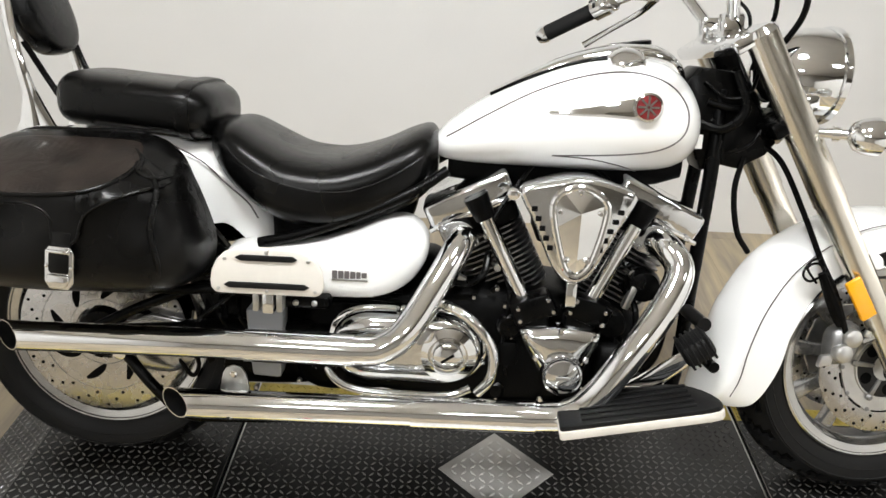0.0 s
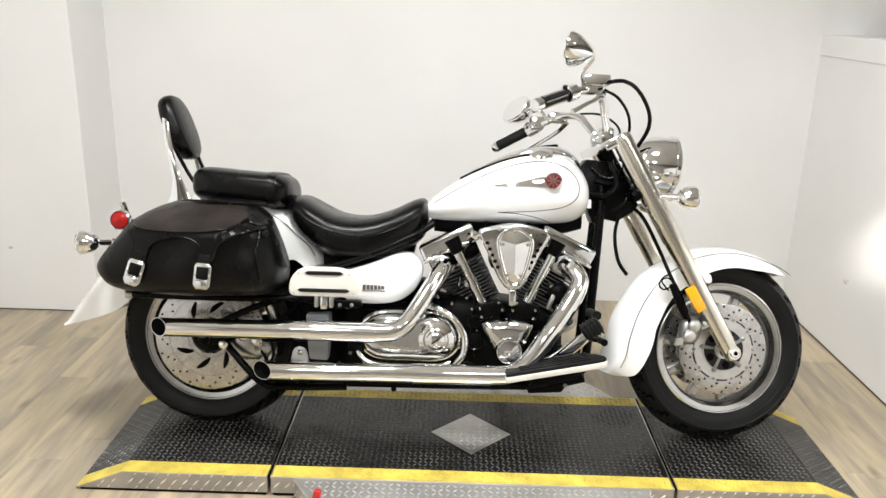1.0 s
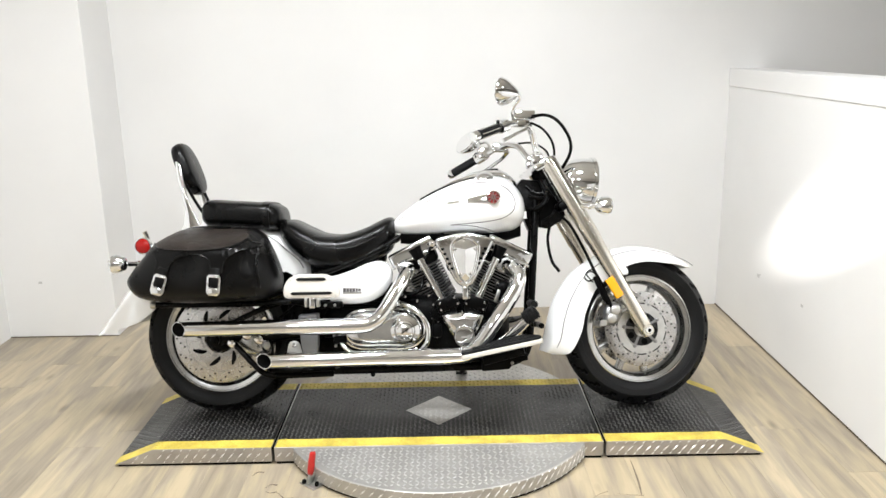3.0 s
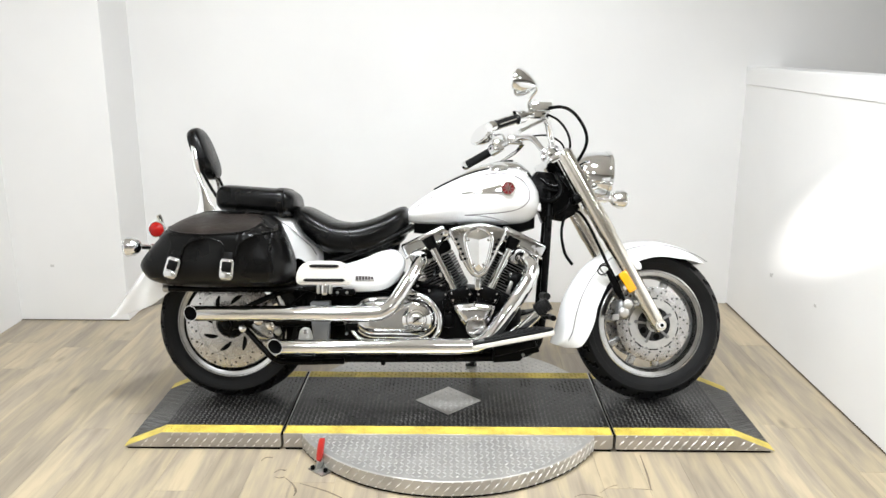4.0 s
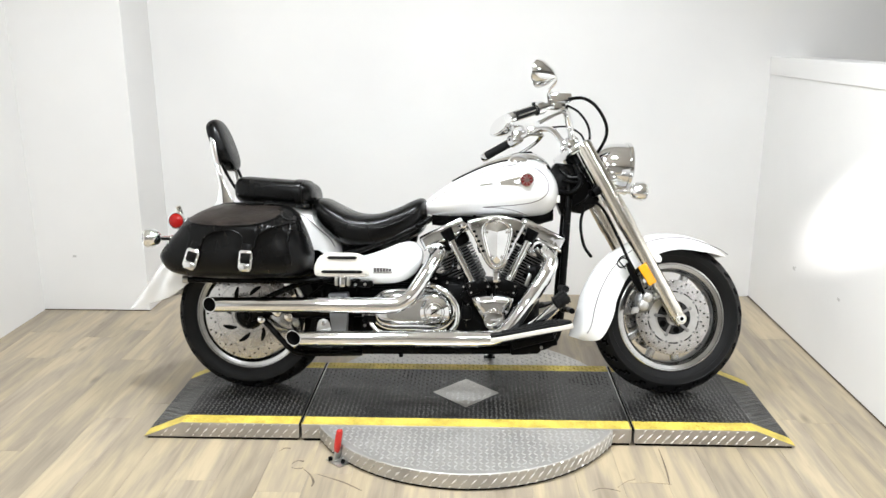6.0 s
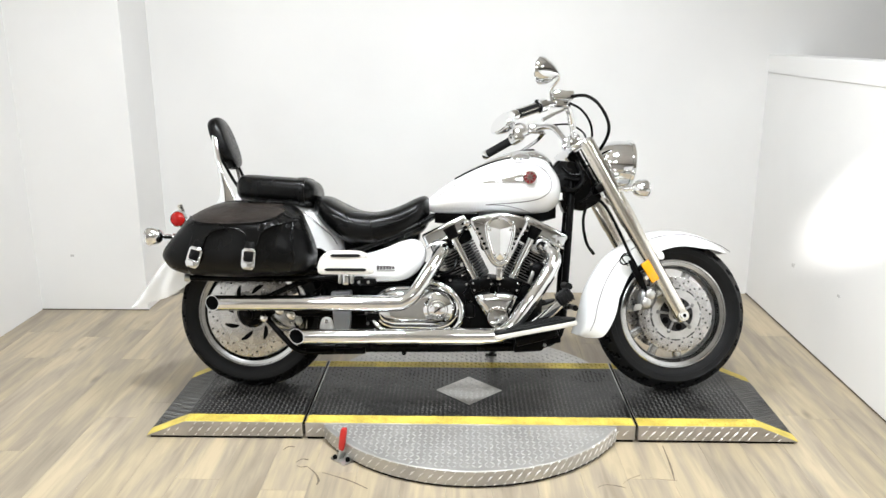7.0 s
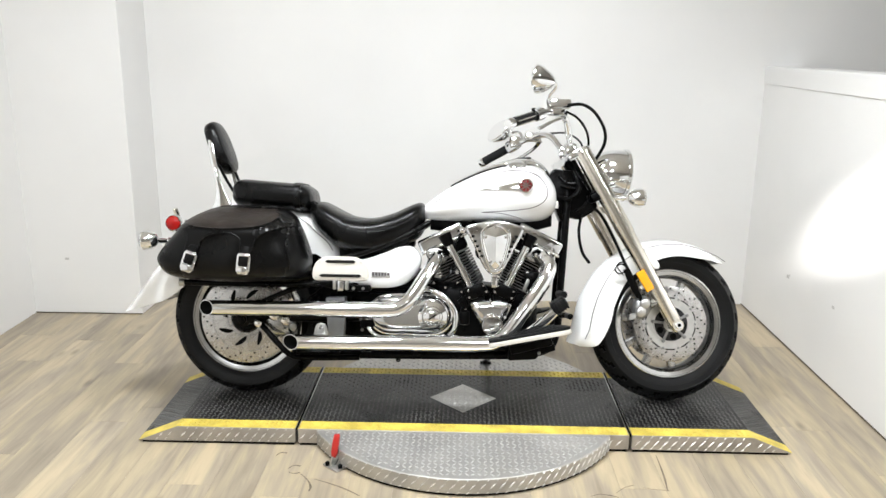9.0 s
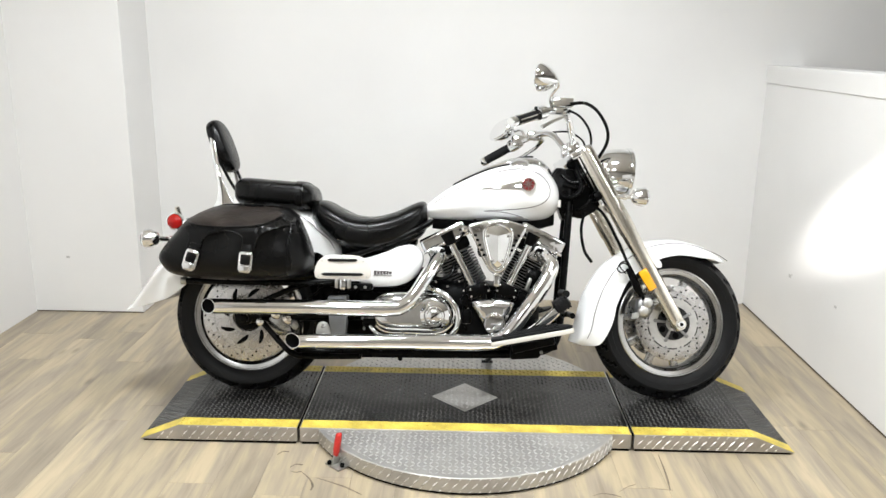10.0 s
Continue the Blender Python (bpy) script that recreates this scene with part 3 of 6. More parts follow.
# ---------------------------------------------------------------- the motorcycle
# Built upright with its wheels on z = 0 and its middle plane at y = 0, then leaned on its stand.
LEAN, STEER, RAKE = 12.5, 8.0, 31.0
bike = tagged(new("motorcycle"), "white cruiser motorcycle with black leather saddlebags on a black platform", "motorcycle")
bike.matrix_world = pose(0, 0.04, H + 0.001, -LEAN)
HEADSTOCK = Matrix.Translation((0.40, 0, 0.98))
TURNED = HEADSTOCK @ Matrix.Rotation(radians(STEER), 4, Vector((-math.sin(radians(RAKE)), 0, math.cos(radians(RAKE))))) @ HEADSTOCK.inverted()

# The front end leans over a little further than the frame.
FORKED = Matrix(((1, 0, 0.015, -0.006), (0, 1, 0.09, -0.036), (0, 0, 1, 0), (0, 0, 0, 1))) @ TURNED


def tyre_mesh(c, r, half, bead):
    """A tyre with a round section and cut grooves in the tread."""
    prof = [(bead, -half * 0.62), (bead + 0.012, -half * 0.78), (bead + (r - bead) * 0.4, -half * 0.98), (bead + (r - bead) * 0.62, -half)]
    for a in (28, 42, 55, 66, 76, 84, 90):
        prof.append((r - half * 0.92 * (1 - math.sin(radians(a))), -half * math.cos(radians(a)) * 0.985))
    prof += [(q, -a) for q, a in prof[-2::-1]]
    seg = 120
    bm = lathe(prof, c, "y", seg, cap=False)
    bm.faces.index_update()
    bmesh.ops.recalc_face_normals(bm, faces=bm.faces)
    rows = len(prof) - 1
    picked = []
    for f in bm.faces:
        if len(f.verts) != 4:
            continue
        i = f.index
        row, k = i // seg, i % seg
        if 4 <= row <= 8 and (k + row) % 5 < 2 or rows - 9 <= row <= rows - 5 and (k - row) % 5 < 2:
            picked.append(f)
    bmesh.ops.inset_region(bm, faces=picked, thickness=0.003, depth=-0.006)
    for f in picked:
        f.material_index = 1
    return bm


def wheel(name, c, rim_r, half, tyre_r, tyre_half, spokes, m=None, label=""):
    """A cast wheel: rim with a machined lip, hub, spokes and tyre."""
    lip = [(rim_r, -half), (rim_r - 0.004, -half - 0.003), (rim_r - 0.016, -half), (rim_r - 0.022, -half + 0.012), (rim_r - 0.034, -half + 0.022), (rim_r - 0.036, 0)]
    inner = lip + [(q, -a) for q, a in lip[-2::-1]]
    outer = [(rim_r - 0.006, half - 0.004), (rim_r - 0.02, 0.0), (rim_r - 0.006, -half + 0.004)]
    # The barrel's shade is put into its colour, with CARRIER darker than CAST.
    w = part(name, lathe(inner + outer, c, "y", 96, close=True), CARRIER, bike, label, m)
    part("tyre", tyre_mesh(c, tyre_r, tyre_half, rim_r - 0.008), (RUBBER, HOLE), w, "black rubber tyre with grooved tread", m)
    for q in (0.30, 0.52):
        part("sidewall_ridge", lathe([(rim_r + (tyre_r - rim_r) * q, -tyre_half * (0.93 if q < 0.4 else 1.0) - 0.0005), (rim_r + (tyre_r - rim_r) * q + 0.002, -tyre_half * (0.945 if q < 0.4 else 1.0) - 0.002),
                                      (rim_r + (tyre_r - rim_r) * q + 0.004, -tyre_half * (0.96 if q < 0.4 else 0.995) - 0.0005)], c, "y", 96, cap=False), RUBBER, w, m=m)
    part("hub", lathe([(0.055, -0.05), (0.062, -0.035), (0.045, -0.02), (0.045, 0.02), (0.062, 0.035), (0.055, 0.05)], c, "y", 32), CAST, w, m=m)
    for k in range(spokes):
        a = 2 * math.pi * (k + 0.8) / spokes
        bm = prism([(0.04, -0.017), (0.12, -0.013), (rim_r - 0.028, -0.016), (rim_r - 0.028, 0.016), (0.12, 0.013), (0.04, 0.017)], -0.014, 0.014, 0.005)
        bm.transform(Matrix.Translation(c) @ Matrix.Rotation(-a, 4, "Y"))
        part("spoke", bm, CAST, w, m=m)
    part("lip", lathe([(rim_r + 0.003, -half - 0.003), (rim_r + 0.001, -half - 0.0085), (rim_r - 0.003, -half - 0.0105), (rim_r - 0.006, -half - 0.0098), (rim_r - 0.0075, -half - 0.0072),
                       (rim_r - 0.015, -half - 0.0052), (rim_r - 0.022, -half - 0.003), (rim_r - 0.0245, -half + 0.001), (rim_r - 0.026, -half + 0.012), (rim_r - 0.032, -half + 0.020)], c, "y", 96, cap=False), RIM, w, "bright machined rim lip", m)
    return w


def brake_disc(c, y, r0, r1, parent, m=None, slots=0):
    """A steel disc with rows of drilled holes, and curved slots nearer the hub."""
    disc = part("brake_disc", lathe([(r0, y), (r1 - 0.002, y), (r1, y + 0.001), (r1, y + 0.005), (r0, y + 0.005)], c, "y", 96, close=True), DISC, parent, "drilled steel brake disc", m, sharp=30)
    holes = bmesh.new()
    for k in range(16):
        for j in range(3):
            a, r = 2 * math.pi * (k + j * 0.3) / 16, r1 - 0.009 - 0.013 * j
            row = [(c[0] + r * math.cos(a) + 0.0036 * math.cos(q), c[2] + r * math.sin(a) + 0.0036 * math.sin(q)) for q in (i * math.pi / 4 for i in range(8))]
            rings(holes, [[(px, y + d, pz) for px, pz in row] for d in (-0.0004, 0.0052)])
    part("drilled_hole", holes, HOLE, disc, "", m, smooth=False, kind="stuff")
    if slots:
        for r in (r1 - 0.046, r0 + 0.012):
            part("disc_groove", lathe([(r, y - 0.0006), (r + 0.0016, y - 0.0006), (r + 0.0016, y + 0.001), (r, y + 0.001)], c, "y", 80, close=True), CARRIER, disc, "fine turned groove", m)
    for k in range(slots):
        mid = [(r0 + (r1 - r0) * (0.12 + 0.36 * q), 2 * math.pi * k / slots - 0.38 * q) for q in (0, 0.25, 0.5, 0.75, 1)]
        line = [Vector((c[0] + r * math.cos(a), y - 0.0001, c[2] + r * math.sin(a))) for r, a in mid]
        part("slot", tube(line, [0.003, 0.007, 0.0085, 0.007, 0.003], 10, 3, squash=1.0), HOLE, disc, "dark curved slot", Matrix.Translation((0, y, 0)) @ Matrix.Diagonal((1, 0.06, 1, 1)) @ Matrix.Translation((0, -y, 0)))
    return disc


FW, RW = (0.797, 0, 0.302), (-0.857, 0, 0.304)
front_wheel = wheel("front_wheel", FW, 0.213, 0.044, 0.304, 0.063, 10, TURNED, "cast aluminium front wheel")
rear_wheel = wheel("rear_wheel", RW, 0.219, 0.055, 0.306, 0.080, 10, None, "cast aluminium rear wheel")
for y in (-0.074, 0.069):
    brake_disc(FW, y, 0.100, 0.147, front_wheel, TURNED)
    s = 1 if y < 0 else -1
    carrier = part("disc_carrier", prism([((0.0975 + 0.0045 * max(0.0, math.cos(q * math.pi / 6)) ** 2) * math.cos(q * math.pi / 60), (0.0975 + 0.0045 * max(0.0, math.cos(q * math.pi / 6)) ** 2) * math.sin(q * math.pi / 60)) for q in range(120)],
                                         y - 0.003 * s, y + 0.003 * s, 0), SATIN, front_wheel, "satin alloy disc carrier with bolted lugs", TURNED @ Matrix.Translation((FW[0], 0, FW[2])))
    part("carrier_bowl", lathe([(0.068, y - 0.0036 * s), (0.066, y - 0.0045 * s), (0.030, y - 0.0045 * s), (0.030, y + 0.002 * s), (0.068, y + 0.002 * s)], FW, "y", 48, close=True), HUBGREY, carrier, "dark casting inside the carrier", TURNED)
brake_disc(RW, -0.085, 0.06, 0.178, rear_wheel, None, 8)

part("drive_pulley", lathe([(0.03, 0.075), (0.13, 0.075), (0.135, 0.08), (0.135, 0.10), (0.03, 0.10)], RW, "y", 64, close=True), BLACK, rear_wheel, "black belt pulley")
part("disc_hub", lathe([(0.02, -0.10), (0.05, -0.098), (0.055, -0.09), (0.055, -0.06)], RW, "y", 40, close=True), BLACK, rear_wheel)

# --- tank, console and badge
TANK = [(-0.178, 0.722, 0.738, 0.02, 2.2), (-0.165, 0.708, 0.752, 0.065, 2.3), (-0.13, 0.698, 0.785, 0.095, 2.4), (-0.05, 0.694, 0.838, 0.128, 2.4),
        (0.08, 0.692, 0.898, 0.160, 2.4), (0.19, 0.692, 0.924, 0.172, 2.4), (0.26, 0.696, 0.918, 0.168, 2.4), (0.31, 0.706, 0.892, 0.150, 2.4),
        (0.343, 0.730, 0.850, 0.110, 2.3), (0.357, 0.765, 0.812, 0.05, 2.2)]
tank = part("fuel_tank", body(TANK, n=6, m=56), WHITE, bike, "glossy white teardrop fuel tank with thin grey pinstripes")
CONSOLE = [(-0.062, 0.822, 0.838, 0.012, 2.5), (0.0, 0.85, 0.875, 0.026, 2.5), (0.08, 0.885, 0.914, 0.036, 2.5), (0.15, 0.90, 0.937, 0.052, 2.5), (0.215, 0.90, 0.950, 0.066, 2.4),
           (0.275, 0.89, 0.942, 0.060, 2.4), (0.315, 0.86, 0.914, 0.042, 2.4), (0.33, 0.85, 0.89, 0.02, 2.4)]


def tank_z(x, y):
    """The tank's upper z at x and y."""
    pts = curve_points(TANK, 12)
    _, zb, zt, hw, e = min(pts, key=lambda p: abs(p[0] - x))
    return (zb + zt) / 2 + (zt - zb) / 2 * (1 - min(1, abs(y) / hw) ** e) ** (1 / e)


console = part("console", body(CONSOLE, n=6, m=32), CHROME, bike, "chrome instrument console on the tank")
part("speedometer", lathe([(0.042, -0.012), (0.042, 0.002), (0.038, 0.004)], (0, 0, 0), "z", 40), BLACK, console, "round black-faced speedometer", pose(0.215, 0, 0.9455, 0, -8))
cap_m = pose(0.196, -0.086, 0.914, 36, 0)
cap = part("filler_cap", lathe([(0.034, -0.01), (0.035, 0.004), (0.030, 0.009), (0.022, 0.013), (0.010, 0.015)], (0, 0, 0), "z", 40), CHROME, tank, "chrome filler cap with a notched edge", cap_m)
for k in range(10):
    part("notch", box((0.035 * math.cos(k * math.pi / 5), 0.035 * math.sin(k * math.pi / 5), 0.002), (0.008, 0.008, 0.012), 0.002), CHROME, cap, "", cap_m)
part("console_edge", tube([(x, y, tank_z(x, y) + 0.001) for x, y in ((-0.06, -0.02), (0.0, -0.035), (0.07, -0.048), (0.13, -0.062), (0.16, -0.07))], 0.0045), BLACK, console, "dark rubber edging")


def pinstripe(points, r=0.0017):
    pts = curve_points(points, 10)
    part("pinstripe", tube([(x, body_y(TANK, x, z) - 0.0002, z) for x, z in pts], r, 6, 1), STRIPE, tank, "thin grey pinstripe")


pinstripe([(-0.145, 0.752), (-0.06, 0.805), (0.03, 0.853), (0.12, 0.884), (0.20, 0.893), (0.265, 0.876), (0.303, 0.835), (0.305, 0.79), (0.27, 0.758), (0.20, 0.742), (0.06, 0.731)])
pinstripe([(0.06, 0.731), (0.13, 0.728), (0.19, 0.716), (0.235, 0.700)], 0.0014)
badge = part("tank_badge", drape([(p[0], p[1]) for p in closed_curve([(0.045, 0.815), (0.12, 0.828), (0.19, 0.846), (0.232, 0.85), (0.244, 0.834), (0.225, 0.816), (0.14, 0.817)], 5)],
                                 lambda x, z: body_y(TANK, x, z), -0.004, 0.005), CHROME, tank, "chrome fin-shaped badge with a red roundel")
ey = body_y(TANK, 0.224, 0.834) - 0.006
part("roundel", lathe([(0.0235, 0.0), (0.0235, -0.004), (0.021, -0.005)], (0.224, ey, 0.834), "y", 32), REDENAMEL, badge, "red enamel roundel")
part("roundel_ring", lathe([(0.0225, -0.003), (0.0225, -0.007), (0.0265, -0.006), (0.0275, 0.002), (0.0235, 0.004)], (0.224, ey, 0.834), "y", 32, close=True), CHROME, badge)
for k in range(8):
    part("ray", box((0, 0, 0.011), (0.0038, 0.003, 0.018), 0, None), CHROME, badge, m=Matrix.Translation((0.224, ey - 0.005, 0.834)) @ Matrix.Rotation(k * math.pi / 4, 4, "Y"), smooth=False)

# --- seats and backrest
SEAT = [(-0.618, 0.712, 0.745, 0.06, 2.6), (-0.60, 0.680, 0.760, 0.12, 2.8), (-0.56, 0.632, 0.764, 0.162, 3.0), (-0.50, 0.590, 0.734, 0.186, 3.2), (-0.44, 0.566, 0.709, 0.194, 3.2),
        (-0.36, 0.561, 0.704, 0.192, 3.3), (-0.28, 0.577, 0.726, 0.178, 3.1), (-0.215, 0.606, 0.757, 0.154, 2.9), (-0.178, 0.634, 0.767, 0.126, 2.7), (-0.160, 0.668, 0.752, 0.085, 2.4)]
seat = part("rider_seat", body(SEAT, n=6, m=56), VINYL, bike, "black vinyl saddle with a stitched side seam")
for k in (1, -1):
    part("seam_piping", tube([(x, k * (body_y(SEAT, x, z) - 0.0005), z) for x, z in ((-0.565, 0.725), (-0.53, 0.695), (-0.47, 0.668), (-0.40, 0.652), (-0.33, 0.652), (-0.27, 0.67), (-0.22, 0.696), (-0.185, 0.72))], 0.0014, 8), VINYL, seat)
PILLION = [(-0.916, 0.775, 0.815, 0.07, 2.8), (-0.906, 0.752, 0.838, 0.108, 3.2), (-0.875, 0.740, 0.849, 0.130, 3.5), (-0.78, 0.734, 0.843, 0.138, 3.5), (-0.68, 0.728, 0.836, 0.142, 3.5),
           (-0.640, 0.722, 0.832, 0.14, 3.4), (-0.610, 0.728, 0.816, 0.12, 3.0), (-0.598, 0.75, 0.79, 0.08, 2.6)]
pillion = part("pillion_seat", body(PILLION, n=5, m=48), VINYL, bike, "black padded pillion seat with a strap across")
strap_rows = [s for s in curve_points(PILLION, 5) if -0.676 < s[0] < -0.634]
part("seat_strap", body([(x, zb - 0.003, zt + 0.004, hw + 0.004, e) for x, zb, zt, hw, e in strap_rows], n=2, m=48), LEATHER, pillion, "black strap across the seat")
part("backrest", body([(-0.030, -0.085, 0.085, 0.070, 2.6), (-0.026, -0.100, 0.100, 0.088, 2.7), (-0.010, -0.107, 0.107, 0.097, 2.8), (0.010, -0.106, 0.106, 0.095, 2.8), (0.022, -0.096, 0.096, 0.086, 2.6), (0.028, -0.07, 0.07, 0.065, 2.4)], n=5, m=48),
                VINYL, bike, "black padded passenger backrest on chrome uprights", pose(-0.982, 0, 0.975, 0, -21))
for y in (-0.115, 0.115):
    bar = part("sissy_bar", tube([(-0.95, y, 0.72), (-0.955, y, 0.79), (-0.970, y, 0.86), (-0.988, y * 0.92, 0.93), (-1.008, y * 0.7, 1.03)], [0.02, 0.013, 0.011, 0.011, 0.011], squash=0.6), CHROME, bike, "chrome backrest upright")
    part("sissy_bracket", prism([(-0.995, 0.715), (-0.885, 0.715), (-0.91, 0.745), (-0.938, 0.80), (-0.955, 0.845), (-0.968, 0.80), (-0.975, 0.75)], y - 0.006, y + 0.004, 0.002), CHROME, bar)
    part("sissy_brace", tube([(-0.965, y * 0.9, 0.90), (-0.935, y * 0.8, 0.84), (-0.91, y * 0.8, 0.80)], 0.006), BLACK, bar)

# --- fenders
def fender(name, crown, label, m=None):
    """A fender swept along crown points: x, z, half width, skirt depth."""
    rows = []
    pts = curve_points(crown, 8)
    for i, (x, z, w, d) in enumerate(pts):
        a, b = pts[max(0, i - 1)], pts[min(len(pts) - 1, i + 1)]
        t = Vector((b[0] - a[0], 0, b[1] - a[1])).normalized()
        inn = Vector((-t.z, 0, t.x))
        c = Vector((x, 0, z))
        row = []
        crown_drop = min(0.42 * w, d)
        for q in [k / 14 for k in range(-14, 15)]:
            u = abs(q)
            if u <= 0.72:
                a = u / 0.72 * math.pi / 2
                y, drop = w * math.sin(a), crown_drop * (1 - math.cos(a))
            else:
                y, drop = w, crown_drop + (d - crown_drop) * (u - 0.72) / 0.28
            row.append(c + inn * drop + Vector((0, math.copysign(y, q), 0)))
        rows.append(row)
    return part(name, sheet(rows, 0.004), WHITE, bike, label, m, sharp=50)


def spiral(c, spec):
    return [(c[0] + r * math.cos(radians(a)), c[2] + r * math.sin(radians(a)), w, d) for a, r, w, d in spec]


fender("front_fender", spiral(FW, [(46, 0.337, 0.032, 0.006), (52, 0.335, 0.064, 0.026), (66, 0.333, 0.085, 0.052), (88, 0.331, 0.092, 0.067), (110, 0.334, 0.093, 0.084), (137, 0.342, 0.093, 0.098),
                                   (160, 0.351, 0.092, 0.113), (174, 0.360, 0.090, 0.119), (183, 0.374, 0.086, 0.11), (188.5, 0.392, 0.074, 0.09), (191, 0.402, 0.06, 0.04)]),
       "glossy white front fender with thin pinstripes", TURNED)
fender("rear_fender", [(-0.47, 0.53, 0.10, 0.06), (-0.50, 0.62, 0.108, 0.12), (-0.575, 0.70, 0.112, 0.20), (-0.70, 0.742, 0.114, 0.24), (-0.86, 0.742, 0.114, 0.24), (-1.0, 0.705, 0.114, 0.22), (-1.11, 0.635, 0.113, 0.19),
                       (-1.19, 0.55, 0.110, 0.16), (-1.255, 0.46, 0.104, 0.13), (-1.31, 0.385, 0.09, 0.07), (-1.352, 0.325, 0.065, 0.012)], "glossy white rear fender with a flared tip")

part("pinstripe", tube([(-0.90, -0.1155, 0.735), (-0.80, -0.1165, 0.740), (-0.746, -0.1175, 0.738), (-0.682, -0.1175, 0.715), (-0.624, -0.117, 0.686), (-0.574, -0.1165, 0.641), (-0.534, -0.115, 0.606), (-0.515, -0.113, 0.575)], 0.0016, 6, 6), STRIPE, bike, "thin grey pinstripe")

# --- saddlebags
BAG = [(-1.150, 0.545), (-1.138, 0.508), (-1.105, 0.478), (-1.03, 0.462), (-0.88, 0.455), (-0.75, 0.458), (-0.645, 0.464), (-0.597, 0.486), (-0.583, 0.539), (-0.594, 0.592), (-0.624, 0.665), (-0.656, 0.712),
       (-0.714, 0.738), (-0.83, 0.739), (-0.946, 0.737), (-1.012, 0.711), (-1.055, 0.676), (-1.082, 0.640), (-1.117, 0.598)]


def buckle(parent, m):
    """A plated buckle: an eight-sided frame round a dark opening, a cross bar and a rounded strap tip."""
    out = [(-0.018, 0.038), (0.018, 0.038), (0.025, 0.028), (0.025, -0.026), (0.016, -0.039), (-0.016, -0.039), (-0.025, -0.026), (-0.025, 0.028)]
    frame_part = part("buckle", prism(out, -0.007, 0.0, 0.0025, 3), CASTCHROME, parent, "eight-sided chrome buckle", m)
    part("buckle_opening", prism([(x, z + 0.009) for x, z in rounded(0.035, 0.038, 0.006)], -0.0085, -0.0065, 0.001), LEATHER, frame_part, "black strap showing through the buckle", m)
    part("cross_bar", box((0, -0.009, 0.0295), (0.044, 0.005, 0.006), 0.002), CHROME, frame_part, "", m)
    part("strap_tip", prism([(-0.019, -0.012), (0.019, -0.012), (0.020, -0.024), (0.011, -0.036), (-0.011, -0.036), (-0.020, -0.024)], -0.012, -0.006, 0.003, 3), CASTCHROME, frame_part, "rounded chrome strap tip", m)
    for x in (-0.021, 0.021):
        part("rivet", ball((x, -0.0075, 0.002), 0.0035, (1, 0.6, 1), 10, 6), CHROME, frame_part, "", m)
    return frame_part


def saddlebag(side):
    """A leather pannier with a worn lid top, a valance, two straps and two buckles; side -1 faces the near side."""
    m = None if side < 0 else Matrix.Diagonal((1, -1, 1, 1))
    shell = Cushion(BAG, -0.13, -0.225, 4.2, slope=(0.655, 0.742, 0.30), back=0.85)
    bag = part("saddlebag", shell.mesh(0.045), LEATHER, bike, "worn black leather saddlebag with two chrome buckles", m)
    seam = curve_points([(-1.034, 0.682), (-1.015, 0.671), (-0.969, 0.660), (-0.882, 0.655), (-0.778, 0.660), (-0.725, 0.671), (-0.694, 0.690), (-0.690, 0.706)], 5)
    hem = curve_points([(-1.040, 0.668), (-1.012, 0.645), (-0.998, 0.615), (-1.008, 0.570), (-0.968, 0.568), (-0.950, 0.613), (-0.907, 0.636), (-0.850, 0.641), (-0.809, 0.621), (-0.805, 0.575),
                        (-0.768, 0.578), (-0.751, 0.622), (-0.711, 0.649), (-0.662, 0.664), (-0.632, 0.668)], 5)
    crown = curve_points([(-0.700, 0.722), (-0.725, 0.731), (-0.83, 0.733), (-0.94, 0.730), (-1.0, 0.708)], 4)
    flap = part("lid", drape([tuple(p) for p in hem] + [(-0.648, 0.686), (-0.680, 0.706)] + [tuple(p) for p in seam[::-1]], shell.y, -0.010, 0.013, 4), LEATHER, bag, "leather flap with two strap tongues", m)
    part("lid_top", drape([tuple(p) for p in seam] + [tuple(p) for p in crown], shell.y, -0.0125, 0.015, 4), TOPHIDE, bag, "brown worn leather lid top", m)
    part("lid_edge", tube([(p[0], shell.y(*p) - 0.009, p[1]) for p in hem[1:-1:2]], 0.0028, 8, 2), LEATHER, flap, m=m)
    part("lid_welt", tube([(p[0], shell.y(*p) - 0.0115, p[1]) for p in seam[::2]], 0.0042, 8, 2), LEATHER, flap, m=m)
    part("corner_crease", tube([(x, shell.y(x, z) - 0.002, z) for x, z in ((-0.69, 0.70), (-0.664, 0.684), (-0.645, 0.655), (-0.650, 0.60), (-0.640, 0.53), (-0.645, 0.485))], [0.002, 0.005, 0.006, 0.006, 0.005, 0.002], 10), LEATHER, bag, m=m)
    part("top_crease", tube([(x, shell.y(x, z) - 0.010, z) for x, z in ((-0.71, 0.722), (-0.688, 0.708), (-0.682, 0.690), (-0.652, 0.678), (-0.632, 0.676))], [0.002, 0.005, 0.005, 0.004, 0.002], 10), LEATHER, bag, m=m)
    part("welt", tube([(-0.87 + (p[0] + 0.87) * 0.88, -0.14, p[1]) for p in shell.loop[::3]], 0.005, 8, 3), LEATHER, bag, m=m)
    for bx, bz, tilt in ((-0.992, 0.537, 17), (-0.795, 0.532, 5)):
        q = (m or Matrix()) @ pose(bx, shell.y(bx, bz) - 0.012, bz, 0, tilt)
        part("strap", box((0, 0.004, 0.012), (0.034, 0.010, 0.10), 0.002), LEATHER, bag, m=q)
        buckle(bag, q)
    return bag


saddlebag(-1)
saddlebag(1)

